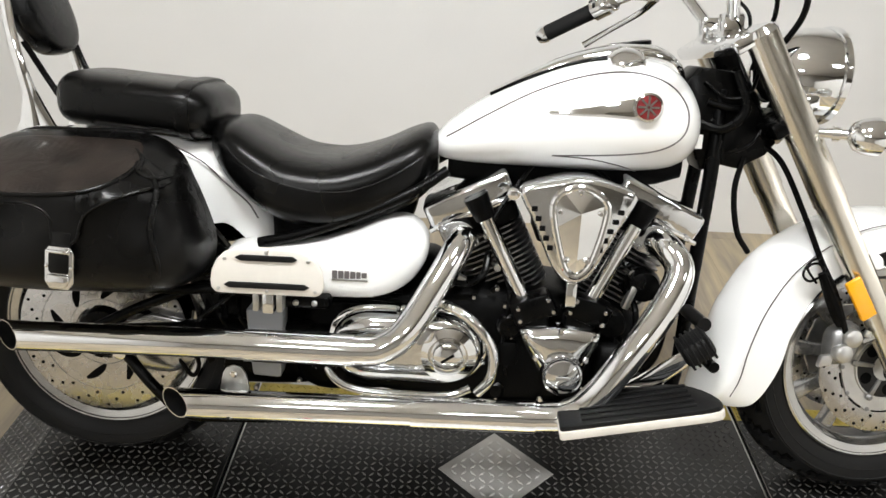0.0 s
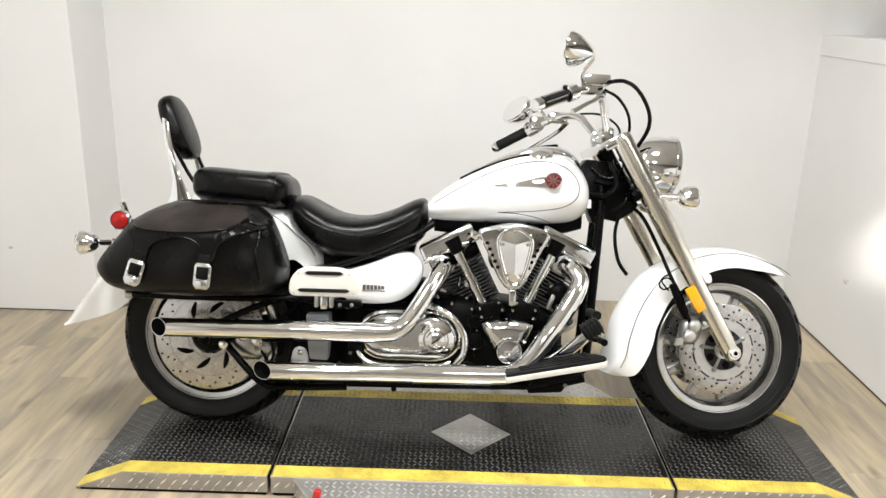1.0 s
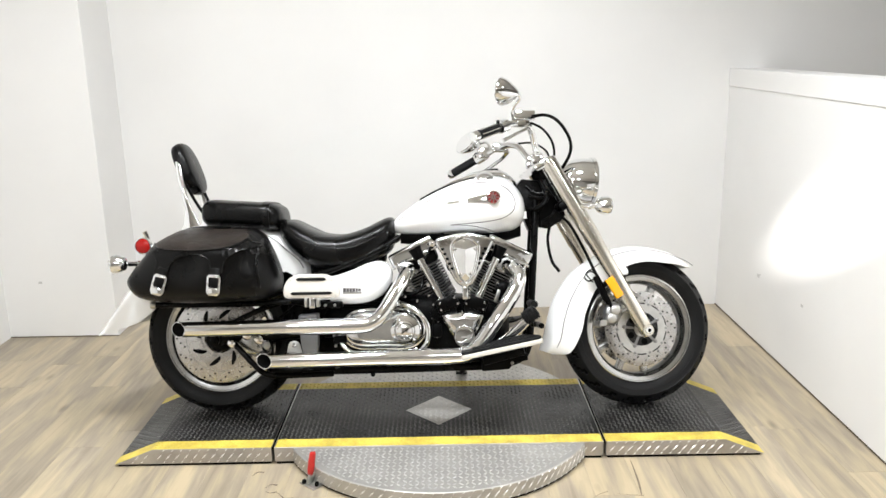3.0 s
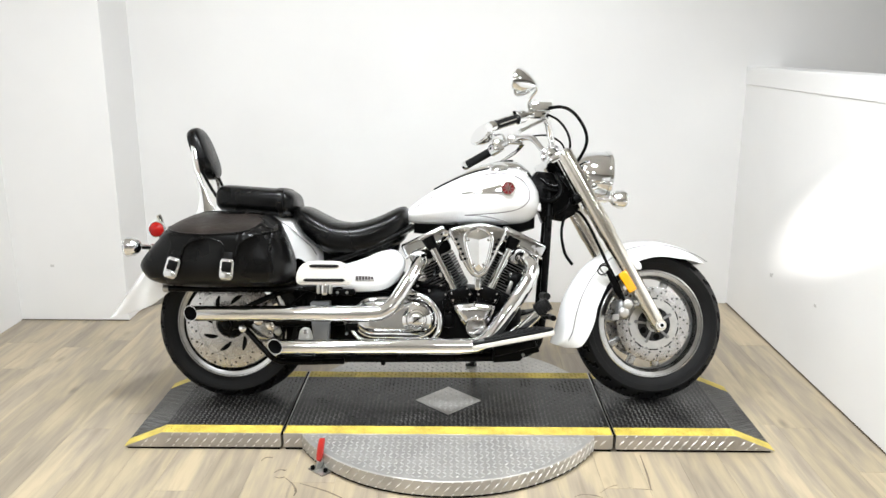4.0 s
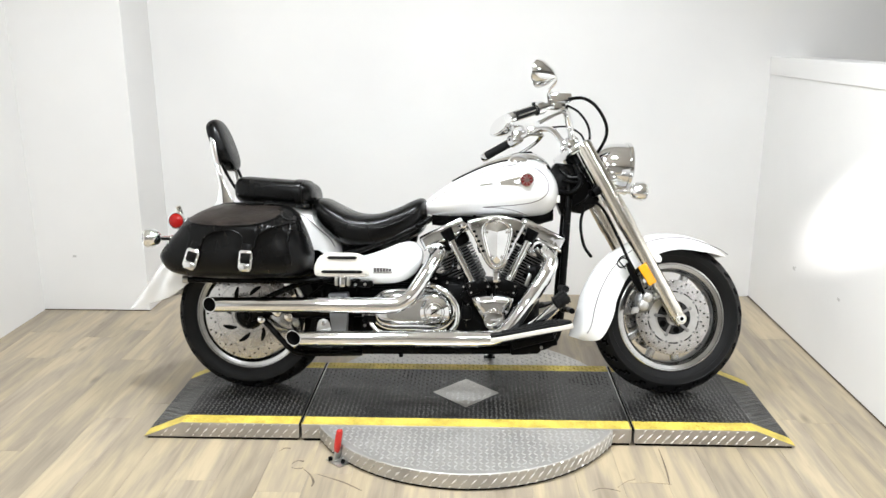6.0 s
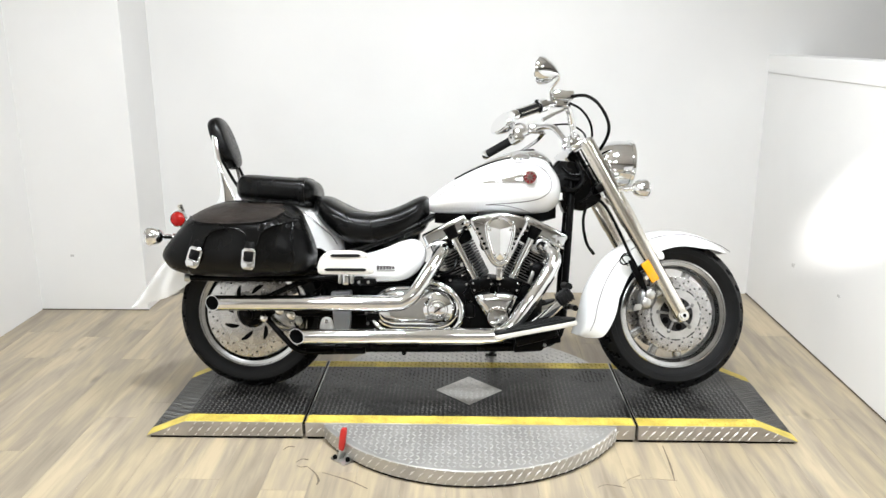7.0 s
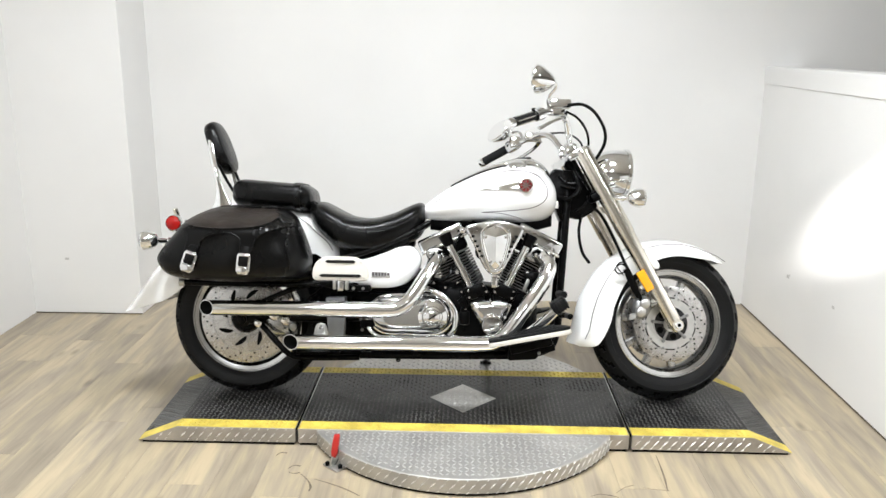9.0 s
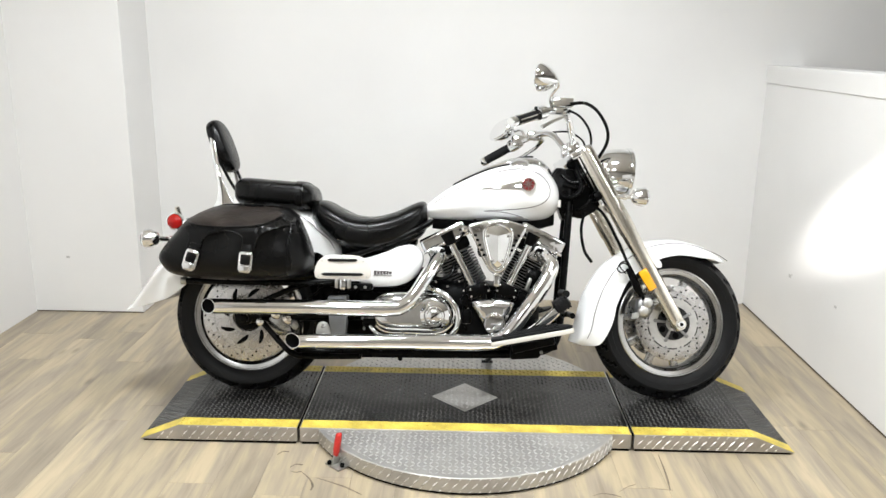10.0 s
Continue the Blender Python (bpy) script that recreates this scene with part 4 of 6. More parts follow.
# --- forks, headlamp, handlebar
for y in (-0.125, 0.125):
    a, b = Vector((0.797, y, 0.302)), Vector((0.425, y, 0.965))
    d = (b - a).normalized()
    up = part("fork_tube", tube([a + d * 0.40, b - d * 0.06, b], 0.033, 20, 2), ALLOY, bike, "polished alloy fork shroud", FORKED)
    part("fork_cap", tube([b, b + d * 0.012], [0.035, 0.03], 20, 2), CHROME, up, "", FORKED)
    low = part("fork_slider", tube([a - d * 0.02, a + d * 0.02, a + d * 0.1, a + d * 0.41], [0.024, 0.028, 0.029, 0.0305], 20, 3), ALLOY, bike, "polished alloy fork leg", FORKED)
    part("axle_nut", lathe([(0.014, 0), (0.014, -0.007), (0.012, -0.009), (0.007, -0.009), (0.006, -0.001)], (0.797, y - 0.027 if y < 0 else y + 0.038, 0.302), "y", 20, cap=False), CHROME, low, "chrome axle end with a dark bore", FORKED, sharp=30)
    part("axle_bore", lathe([(0.0065, 0), (0.0065, -0.0035)], (0.797, y - 0.027 if y < 0 else y + 0.038, 0.302), "y", 16), HOLE, low, m=FORKED)
    part("axle_boss", lathe([(0.022, 0.03), (0.022, -0.027), (0.0205, -0.029)], (0.797, y, 0.302), "y", 24), ALLOY, low, m=FORKED, sharp=30)
    if y < 0:
        part("side_reflector", box((0, 0, 0), (0.034, 0.012, 0.085), 0.004), AMBER, low, "orange side reflector", FORKED @ pose(0.664, y - 0.035, 0.468, 0, -RAKE))
HEAD = [(0.0, -0.115), (0.028, -0.108), (0.055, -0.085), (0.074, -0.05), (0.083, -0.01), (0.086, 0.02), (0.086, 0.045)]
head_m = FORKED @ pose(0.582, 0, 0.902, 0, 4) @ Matrix.Diagonal((0.95, 1.08, 1.10, 1))
headlamp = part("headlamp", lathe(HEAD + [(0.091, 0.046), (0.092, 0.058), (0.086, 0.064), (0.082, 0.058), (0.07, 0.03), (0.0, -0.03)], (0, 0, 0), "x", 48), CHROME, bike, "chrome bullet headlamp", head_m)
part("headlamp_lens", lathe([(0.082, 0.056), (0.07, 0.068), (0.045, 0.076), (0.0, 0.079)], (0, 0, 0), "x", 40), GLASS, headlamp, "clear headlamp glass", head_m)
part("headlamp_bracket", tube([(0.52, 0, 0.86), (0.57, 0, 0.82), (0.60, 0, 0.83)], 0.02), CHROME, headlamp, m=FORKED)
part("headlamp_ears", box((0.535, 0, 0.84), (0.05, 0.25, 0.03), 0.006), CHROME, headlamp, m=FORKED)

BARS = FORKED @ Matrix.Translation((0, 0, 1.024)) @ Matrix.Rotation(radians(-4.1), 4, "X") @ Matrix.Translation((0, 0, -1.04)) @ Matrix.Diagonal((1, 0.79, 1, 1))
bars = part("handlebar", tube([(0.10, -0.42, 1.018), (0.205, -0.335, 1.072), (0.30, -0.25, 1.108), (0.355, -0.17, 1.098), (0.385, -0.10, 1.04), (0.40, -0.055, 1.0), (0.402, 0, 0.995),
                               (0.40, 0.055, 1.0), (0.385, 0.10, 1.04), (0.355, 0.17, 1.098), (0.30, 0.25, 1.108), (0.205, 0.335, 1.072), (0.10, 0.42, 1.018)], 0.0135, 14, 6), CHROME, bike, "wide chrome handlebar with black grips", BARS)
for k in (-1, 1):
    def g(t):
        """A place on the grip's line."""
        return Vector((0.10, 0.42 * k, 1.018)).lerp(Vector((0.222, 0.32 * k, 1.079)), t)
    grip = part("grip", tube([g(0.06), g(0.82)], 0.0185, 18, 2), RUBBER, bars, "black rubber grip", BARS)
    part("grip_end", tube([g(-0.06), g(0.02), g(0.09)], [0.017, 0.021, 0.02], 18, 2), CHROME, bars, "chrome grip end", BARS)
    for j in range(6):
        a = j * math.pi / 3
        u = (g(1) - g(0)).normalized()
        s = u.cross(Vector((0, 0, 1))).normalized()
        w = u.cross(s)
        o = (s * math.cos(a) + w * math.sin(a)) * 0.0185
        if k < 0:
            part("grip_band", tube([g(0.16) + o, g(0.76) + o], 0.0028, 6, 2), CHROME, grip, "chrome band", BARS)
    part("switch_housing", tube([g(0.86), g(1.1)], 0.026, 16, 2), CHROME, bars, "chrome switch housing", BARS)
    part("switch", box(g(0.98) + Vector((-0.018, 0.01 * k, 0.012)), (0.014, 0.03, 0.016), 0.003), BLACK, bars, "", BARS)
    if k > 0:
        part("switch_box", box(g(1.12) + Vector((-0.005, 0, 0.006)), (0.05, 0.045, 0.05), 0.008), CHROME, bars, "chrome switch box with black buttons", BARS)
        part("switch", box(g(1.16) + Vector((-0.028, 0, 0.016)), (0.014, 0.03, 0.014), 0.003), BLACK, bars, "", BARS)
        part("switch", box(g(1.04) + Vector((-0.026, 0, -0.004)), (0.014, 0.022, 0.012), 0.003), BLACK, bars, "", BARS)
        part("cable_guide", tube([g(1.2), g(1.45) + Vector((0.02, 0, 0.01))], 0.012, 10, 2), BLACK, bars, "", BARS)
    part("clutch_perch" if k > 0 else "brake_perch", box((0.30, 0.262 * k, 1.108), (0.07, 0.035, 0.04), 0.008), CHROME, bars, "", BARS)
    part("hand_lever", tube([(0.335, 0.275 * k, 1.095), (0.315, 0.33 * k, 1.07), (0.26, 0.39 * k, 1.035), (0.205, 0.43 * k, 1.0)], [0.011, 0.008, 0.007, 0.009], 10, 5, squash=0.6), CHROME, bars, "chrome lever", BARS)
    if k < 0:
        part("brake_reservoir", box((0.312, -0.27, 1.132), (0.085, 0.05, 0.034), 0.006), CHROME, bars, "chrome brake fluid reservoir", BARS @ Matrix.Translation((0, 0, 0)))
    # mirrors
    stem = part("mirror_stem", tube([(0.272, 0.282 * k, 1.10), (0.262, 0.30 * k, 1.145), (0.285, 0.345 * k, 1.18), (0.274, 0.375 * k, 1.196)] if k < 0 else [(0.262, 0.282, 1.10), (0.25, 0.30, 1.135), (0.235, 0.33, 1.145), (0.215, 0.355, 1.14)], 0.0055, 10), CHROME, bars, "chrome mirror stem", BARS)
    mm = BARS @ ((pose(0.232, -0.385, 1.196, 0, 14, -22) if k < 0 else pose(0.180, 0.36, 1.142, 0, 22, 22)) @ Matrix.Diagonal((1.15, 1.3, 1.15, 1)))
    part("mirror_shell", body([(-0.022, -0.043, 0.043, 0.062, 2.1), (-0.018, -0.046, 0.046, 0.066, 2.1), (0.0, -0.04, 0.04, 0.058, 2.1), (0.02, -0.026, 0.026, 0.038, 2.0), (0.036, -0.010, 0.010, 0.014, 2.0), (0.039, -0.004, 0.004, 0.006, 2)], n=4, m=32),
         CHROME, stem, "chrome teardrop mirror shell", mm)
    part("mirror_glass", body([(-0.0245, -0.040, 0.040, 0.059, 2.1), (-0.0225, -0.041, 0.041, 0.060, 2.1)], n=2, m=32), MIRROR, stem, "mirror glass", mm)

# --- exhausts
def slash_pipe(name, path, r, tip, label):
    """A chrome pipe whose last end is cut at a slant and left open."""
    bm = tube(path, r, 28, 6, cap=False)
    for v in bm.verts:
        if v.co.x < tip[0] + 0.005:
            v.co.x += (tip[1] - v.co.y) * 1.2
    p = part(name, bm, CHROME, bike, label)
    bore = lathe([(r - 0.002, 0.0), (r - 0.002, 0.3), (0.001, 0.3)], tip, "x", 28, cap=False)
    lip = lathe([(r, 0.0), (r - 0.002, 0.0)], tip, "x", 28, cap=False)
    for b in (bore, lip):
        for v in b.verts:
            if v.co.x < tip[0] + 0.005:
                v.co.x += (tip[1] - v.co.y) * 1.2
    part("bore", bore, HOLE, p, "dark pipe bore")
    part("bore_edge", lip, CHROME, p)
    return p


R1 = 0.0285
up = slash_pipe("exhaust_pipe", [(-0.098, -0.10, 0.560), (-0.109, -0.15, 0.549), (-0.145, -0.20, 0.49), (-0.20, -0.25, 0.405), (-0.245, -0.262, 0.370), (-0.30, -0.265, 0.363), (-0.50, -0.265, 0.364), (-0.72, -0.265, 0.363), (-0.96, -0.265, 0.361)], R1,
                (-0.96, -0.265, 0.361), "long chrome slash-cut exhaust pipe")
part("pipe_sleeve", tube([(-0.30, -0.265, 0.363), (-0.40, -0.265, 0.3635), (-0.505, -0.265, 0.364)], R1 + 0.0025, 24, 2), CHROME, up)
low = slash_pipe("exhaust_pipe", [(0.268, -0.10, 0.570), (0.296, -0.15, 0.562), (0.316, -0.185, 0.526), (0.285, -0.22, 0.462), (0.222, -0.25, 0.374), (0.16, -0.262, 0.287), (0.115, -0.265, 0.252), (0.05, -0.265, 0.244), (-0.19, -0.265, 0.242), (-0.645, -0.265, 0.238)], R1,
                 (-0.645, -0.265, 0.238), "long chrome slash-cut exhaust pipe")
part("pipe_sleeve", tube([(0.05, -0.265, 0.244), (-0.07, -0.265, 0.243), (-0.187, -0.265, 0.242)], R1 + 0.0025, 24, 2), CHROME, low)

# --- engine
crankcase = part("crankcase", body([(-0.36, 0.25, 0.42, 0.06, 4), (-0.33, 0.22, 0.44, 0.12, 5), (-0.1, 0.19, 0.46, 0.14, 5), (0.10, 0.19, 0.45, 0.135, 5), (0.24, 0.20, 0.42, 0.12, 4), (0.285, 0.23, 0.38, 0.06, 4)], n=4, m=36), MATTE, bike, "black cast crankcase")


def cylinder(cx, lean, label):
    """A finned cylinder with a head and a chrome rocker cover, leaning by so many degrees."""
    m = pose(cx, 0, 0.40, 0, lean)
    cyl = part("cylinder", lathe([(0.062, 0.0), (0.062, 0.17)], (0, 0, 0), "z", 32), MATTE, bike, label, m)
    for k in range(13):
        z = 0.035 + k * 0.0115
        fin = prism(rounded(0.165, 0.172, 0.045, 4), -0.0018, 0.0018)
        fin.transform(Matrix.Translation((0, 0, z)) @ Matrix.Rotation(math.pi / 2, 4, "X"))
        part("fin", fin, FIN, cyl, "", m, smooth=False)
    part("cylinder_head", box((0, 0, 0.205), (0.165, 0.20, 0.05), 0.012), MATTE, cyl, "", m)
    rock = box((0, 0, 0.255), (0.185, 0.215, 0.055), 0.010, seg=3)
    rock = part("rocker_cover", rock, CASTCHROME, cyl, "polished rocker cover", m)
    part("cover_flange", box((0, 0, 0.229), (0.195, 0.225, 0.010), 0.003), CHROME, cyl, "", m)
    for x in (-0.075, 0.0, 0.075):
        part("cover_bolt", bolt((x, -0.113, 0.2295), 0.006), CHROME, cyl, "", m)
    return cyl


cylinder(0.018, -26, "black finned rear cylinder with a polished rocker cover")
cylinder(0.175, 26, "black finned front cylinder with a polished rocker cover")
for a, b in (((-0.062, -0.135, 0.605), (0.032, -0.14, 0.425)), ((0.235, -0.135, 0.605), (0.150, -0.14, 0.425))):
    a, b = Vector(a), Vector(b)
    t = part("pushrod_tube", tube([a, b], 0.016, 18, 2), CHROME, bike, "chrome pushrod tube")
    part("tube_boot", tube([a - (a - b) * 0.02, a + (a - b) * 0.22], [0.02, 0.026], 18, 2), MATTE, t, "black upper collar")
    part("tube_collar", tube([b + (a - b) * 0.10, b - (a - b) * 0.02], 0.0185, 18, 2), CHROME, t)
    part("lifter_block", box(b - (a - b) * 0.14, (0.06, 0.06, 0.05), 0.008), MATTE, t)


# --- air cleaner
VEE = [(0.004, 0.679), (0.058, 0.693), (0.102, 0.701), (0.15, 0.697), (0.212, 0.677), (0.217, 0.657), (0.19, 0.605), (0.163, 0.545), (0.141, 0.507), (0.112, 0.493), (0.083, 0.507), (0.058, 0.545), (0.028, 0.612), (0.002, 0.658)]
air = part("air_cleaner", prism([tuple(p) for p in closed_curve(VEE, 3)], -0.205, -0.12, 0.010, 3), CASTCHROME, bike, "chrome V-shaped air cleaner with a teardrop cover")
DROP = closed_curve([(0.061, 0.650), (0.078, 0.675), (0.108, 0.685), (0.138, 0.676), (0.162, 0.652), (0.159, 0.608), (0.146, 0.555), (0.132, 0.525), (0.112, 0.512), (0.093, 0.525), (0.081, 0.555), (0.067, 0.605)], 3)
part("cover_rib", tube([(p[0], -0.209, p[1]) for p in DROP] + [(DROP[0][0], -0.209, DROP[0][1])], 0.0065, 10, 1), CHROME, air, "raised chrome rib")
facet = bmesh.new()
apex = [facet.verts.new((0.112, -0.226, 0.638)), facet.verts.new((0.112, -0.219, 0.548))]
edge = [facet.verts.new((p[0], -0.208, p[1])) for p in DROP[::3]]
for i in range(len(edge)):
    a, b = edge[i], edge[(i + 1) % len(edge)]
    na, nb = (0 if a.co.z > 0.585 else 1), (0 if b.co.z > 0.585 else 1)
    facet.faces.new((a, b, apex[na]))
    if na != nb:
        facet.faces.new((b, apex[nb], apex[na]))
part("cover", facet, CHROME, air, "faceted chrome cover", smooth=False)
for x, z in ((0.074, 0.638), (0.150, 0.638), (0.093, 0.545), (0.131, 0.545), (0.110, 0.677)):
    part("cover_screw", bolt((x, -0.212, z), 0.0055, 0.006), CHROME, air)
for s in (-1, 1):
    for k in range(5):
        part("slot", box((0.108 + s * (0.081 - 0.0085 * k), -0.206, 0.640 - 0.0185 * k), (0.011, 0.004, 0.0095), 0.001), HOLE, air, "dark slot", smooth=False)
part("choke_knob", lathe([(0.009, 0.0), (0.012, -0.004), (0.012, -0.014), (0.006, -0.017)], (-0.012, -0.17, 0.662), "y", 16), CHROME, air)
part("breather_joint", box((0.110, -0.19, 0.472), (0.022, 0.02, 0.05), 0.004), CHROME, air)
part("intake", box((0.09, -0.06, 0.60), (0.10, 0.14, 0.10), 0.02), MATTE, bike, "black intake between the cylinders")

# --- cam cover and gearcase
cam_cover = part("cam_cover", Cushion([(0.018, 0.391), (0.058, 0.399), (0.10, 0.403), (0.142, 0.399), (0.181, 0.390), (0.181, 0.368), (0.171, 0.338), (0.154, 0.302), (0.131, 0.274), (0.105, 0.264), (0.079, 0.274), (0.056, 0.302), (0.036, 0.336), (0.020, 0.366)], -0.14, -0.055, 3.4).mesh(),
                 CASTCHROME, bike, "chrome cam cover with a round cap")
part("round_cap", lathe([(0.042, 0.02), (0.042, -0.016), (0.0385, -0.022), (0.035, -0.0215), (0.033, -0.024), (0.015, -0.028), (0.0, -0.0285)], (0.105, -0.192, 0.307), "y", 40), CASTCHROME, cam_cover, "round chrome cap")
part("cap_mark", box((0.105, -0.2215, 0.307), (0.028, 0.002, 0.006), 0.0005), STEEL, cam_cover, "small worn raised mark", smooth=False)
for x, z in ((0.030, 0.380), (0.166, 0.380), (0.099, 0.392), (0.052, 0.334), (0.152, 0.334)):
    part("cover_bolt", bolt((x, -0.186, z), 0.0065, 0.008), CHROME, cam_cover)
for x, z in ((-0.012, 0.425), (0.005, 0.36), (0.0, 0.30), (0.178, 0.44), (0.195, 0.40), (0.20, 0.33), (0.012, 0.43), (-0.03, 0.46), (0.20, 0.27), (-0.075, 0.44), (-0.10, 0.468)):
    part("case_bolt", bolt((x, -0.135, z), 0.0065, 0.012), CHROME, crankcase)
part("gear_cover", box((0.0, -0.13, 0.325), (0.04, 0.05, 0.055), 0.01), MATTE, crankcase)
part("front_cover", body([(0.17, 0.245, 0.345, 0.02, 3), (0.185, 0.235, 0.36, 0.045, 3), (0.235, 0.235, 0.36, 0.05, 3), (0.26, 0.25, 0.34, 0.03, 3)], y0=-0.125, n=4, m=24), MATTE, crankcase)
part("horn", lathe([(0.034, 0.02), (0.036, 0.0), (0.030, -0.02), (0.012, -0.026)], (0.262, -0.125, 0.478), "y", 28), BLACK, bike, "round black horn cover")
part("case_web", body([(-0.20, 0.42, 0.50, 0.05, 3), (-0.16, 0.41, 0.50, 0.09, 3), (-0.08, 0.40, 0.455, 0.10, 3), (-0.03, 0.40, 0.46, 0.08, 3)], n=4, m=24), MATTE, crankcase)
for x, z in ((-0.16, 0.475), (-0.12, 0.455), (-0.06, 0.432), (-0.15, 0.485)):
    part("case_bolt", bolt((x, -0.112, z), 0.006, 0.010), CHROME, crankcase)
part("clutch_cable", tube([(-0.03, -0.13, 0.52), (-0.005, -0.15, 0.45), (-0.012, -0.15, 0.36), (0.0, -0.14, 0.27)], 0.004, 8), BLACK, bike, "black cable")

# --- clutch cover
CL = [(-0.358, 0.333), (-0.345, 0.378), (-0.30, 0.404), (-0.22, 0.408), (-0.12, 0.407), (-0.072, 0.385), (-0.050, 0.335), (-0.070, 0.285), (-0.12, 0.262), (-0.22, 0.262), (-0.30, 0.264), (-0.345, 0.288)]
clutch = part("clutch_cover", Cushion(CL, -0.14, -0.055, 4).mesh(), CASTCHROME, bike, "large oval chrome clutch cover")
part("flange", Cushion([(x + (x + 0.204) * 0.07, z + (z - 0.335) * 0.12) for x, z in CL], -0.12, -0.03, 9).mesh(), CHROME, clutch)
part("boss", lathe([(0.058, 0.02), (0.056, -0.004), (0.040, -0.010), (0.036, -0.004), (0.030, -0.006), (0.028, -0.016), (0.018, -0.021), (0.0, -0.022)], (-0.122, -0.190, 0.333), "y", 40), CHROME, clutch, "round chrome boss")
part("slot_mark", box((-0.122, -0.2125, 0.333), (0.03, 0.003, 0.005), 0.0006, pose(0, 0, 0, 0, -35)), HOLE, clutch, smooth=False)
for k in range(9):
    a = 2 * math.pi * k / 9 + 0.3
    part("flange_bolt", bolt((-0.204 + 0.168 * math.cos(a), -0.148, 0.335 + 0.079 * math.sin(a)), 0.006, 0.010), CHROME, clutch)
part("oil_pipe", tube([(-0.175, -0.15, 0.437), (-0.13, -0.18, 0.433), (-0.075, -0.20, 0.408), (-0.036, -0.205, 0.355), (-0.035, -0.205, 0.295), (-0.06, -0.195, 0.256)], 0.0105, 14), CHROME, bike, "curved chrome oil pipe")
part("lower_pipe", tube([(-0.375, -0.16, 0.315), (-0.355, -0.18, 0.272), (-0.31, -0.19, 0.250), (-0.22, -0.195, 0.246), (-0.12, -0.195, 0.247), (-0.075, -0.19, 0.262)], 0.008, 12), CHROME, bike, "thin chrome pipe under the clutch cover")

# --- exhaust flanges and hangers
for x, z, tilt in ((-0.110, 0.562, 22), (0.274, 0.572, -22)):
    fl = part("exhaust_flange", prism([tuple(p) for p in closed_curve([(-0.042, 0.0), (-0.02, 0.024), (0.0, 0.030), (0.02, 0.024), (0.042, 0.0), (0.02, -0.024), (0.0, -0.030), (-0.02, -0.024)], 3)], -0.005, 0.005, 0.002), CAST, bike,
              "cast exhaust flange", pose(x, -0.128, z, 0, tilt))
    for k in (-1, 1):
        part("flange_nut", bolt((0.033 * k, -0.006, 0), 0.006, 0.012), CHROME, fl, m=pose(x, -0.128, z, 0, tilt))
    part("port_collar", lathe([(0.032, 0.05), (0.032, -0.012)], (x, -0.118, z), "y", 24), HOLE, fl)
hanger = part("exhaust_hanger", prism([tuple(p) for p in ((-0.565, 0.255), (-0.505, 0.255), (-0.513, 0.292), (-0.522, 0.305), (-0.538, 0.309), (-0.552, 0.303), (-0.558, 0.292))], -0.238, -0.232, 0.002), STEEL, bike, "bright steel exhaust hanger")
part("hanger_bolt", bolt((-0.536, -0.238, 0.292), 0.008, 0.008), CHROME, hanger)
part("regulator_cover", prism([(-0.535, 0.394), (-0.458, 0.398), (-0.460, 0.30), (-0.464, 0.247), (-0.522, 0.250), (-0.528, 0.30)], -0.15, -0.10, 0.006), GREYCASE, bike, "grey electrical cover")

# --- frame
for y in (-0.055, 0.055):
    part("down_tube", tube([(0.40, y * 0.6, 0.85), (0.392, y, 0.70), (0.375, y * 1.3, 0.45), (0.362, y * 1.5, 0.27), (0.33, y * 1.7, 0.205), (0.26, y * 1.8, 0.182)], 0.0145, 14), BLACK, bike, "black frame down tube")
    part("lower_rail", tube([(0.27, y * 1.8, 0.182), (0.0, y * 1.85, 0.176), (-0.45, y * 1.85, 0.172), (-0.66, y * 1.9, 0.172)], 0.019, 14), BLACK, bike, "black lower frame rail")
    part("seat_rail", tube([(-0.14, y * 2.2, 0.69), (-0.20, y * 2.7, 0.652), (-0.30, y * 3.0, 0.605), (-0.42, y * 3.1, 0.56), (-0.50, y * 3.1, 0.54)], 0.0105, 12), BLACK, bike, "black seat frame tube")
    part("swing_arm", tube([(-0.36, y * 1.8, 0.33), (-0.6, y * 2.0, 0.325), (-0.88, y * 2.1, 0.305)], [0.03, 0.03, 0.026], 14), BLACK, bike, "black swing arm")
    part("fender_strut", tube([(-0.50, y * 2.6, 0.50), (-0.70, y * 2.7, 0.46), (-1.06, y * 2.7, 0.452)], 0.013, 10), BLACK, bike, "black rail under the saddlebag")
    part("axle_end", lathe([(0.03, 0.0), (0.03, -0.012), (0.018, -0.016), (0.018, -0.028), (0.012, -0.03)], (-0.857, y * 2.3 if y < 0 else y * 2.9, 0.304), "y", 20), BLACK, bike, "dark rear axle nut")
part("bag_rail", tube([(-1.065, -0.20, 0.449), (-0.85, -0.205, 0.447), (-0.62, -0.20, 0.449), (-0.47, -0.19, 0.46), (-0.36, -0.17, 0.465)], 0.011, 12), BLACK, bike, "black rail under the saddlebag")
part("rail_end_cap", lathe([(0.012, 0.0), (0.014, -0.004), (0.014, -0.02)], (-1.062, -0.20, 0.449), "x", 16), STEEL, bike, "bright rail end")
part("neck", prism([(0.318, 0.87), (0.345, 0.908), (0.43, 0.90), (0.478, 0.83), (0.520, 0.765), (0.50, 0.738), (0.448, 0.708), (0.408, 0.716), (0.372, 0.70), (0.350, 0.76)], -0.045, 0.045, 0.006), BLACK, bike, "black frame neck")
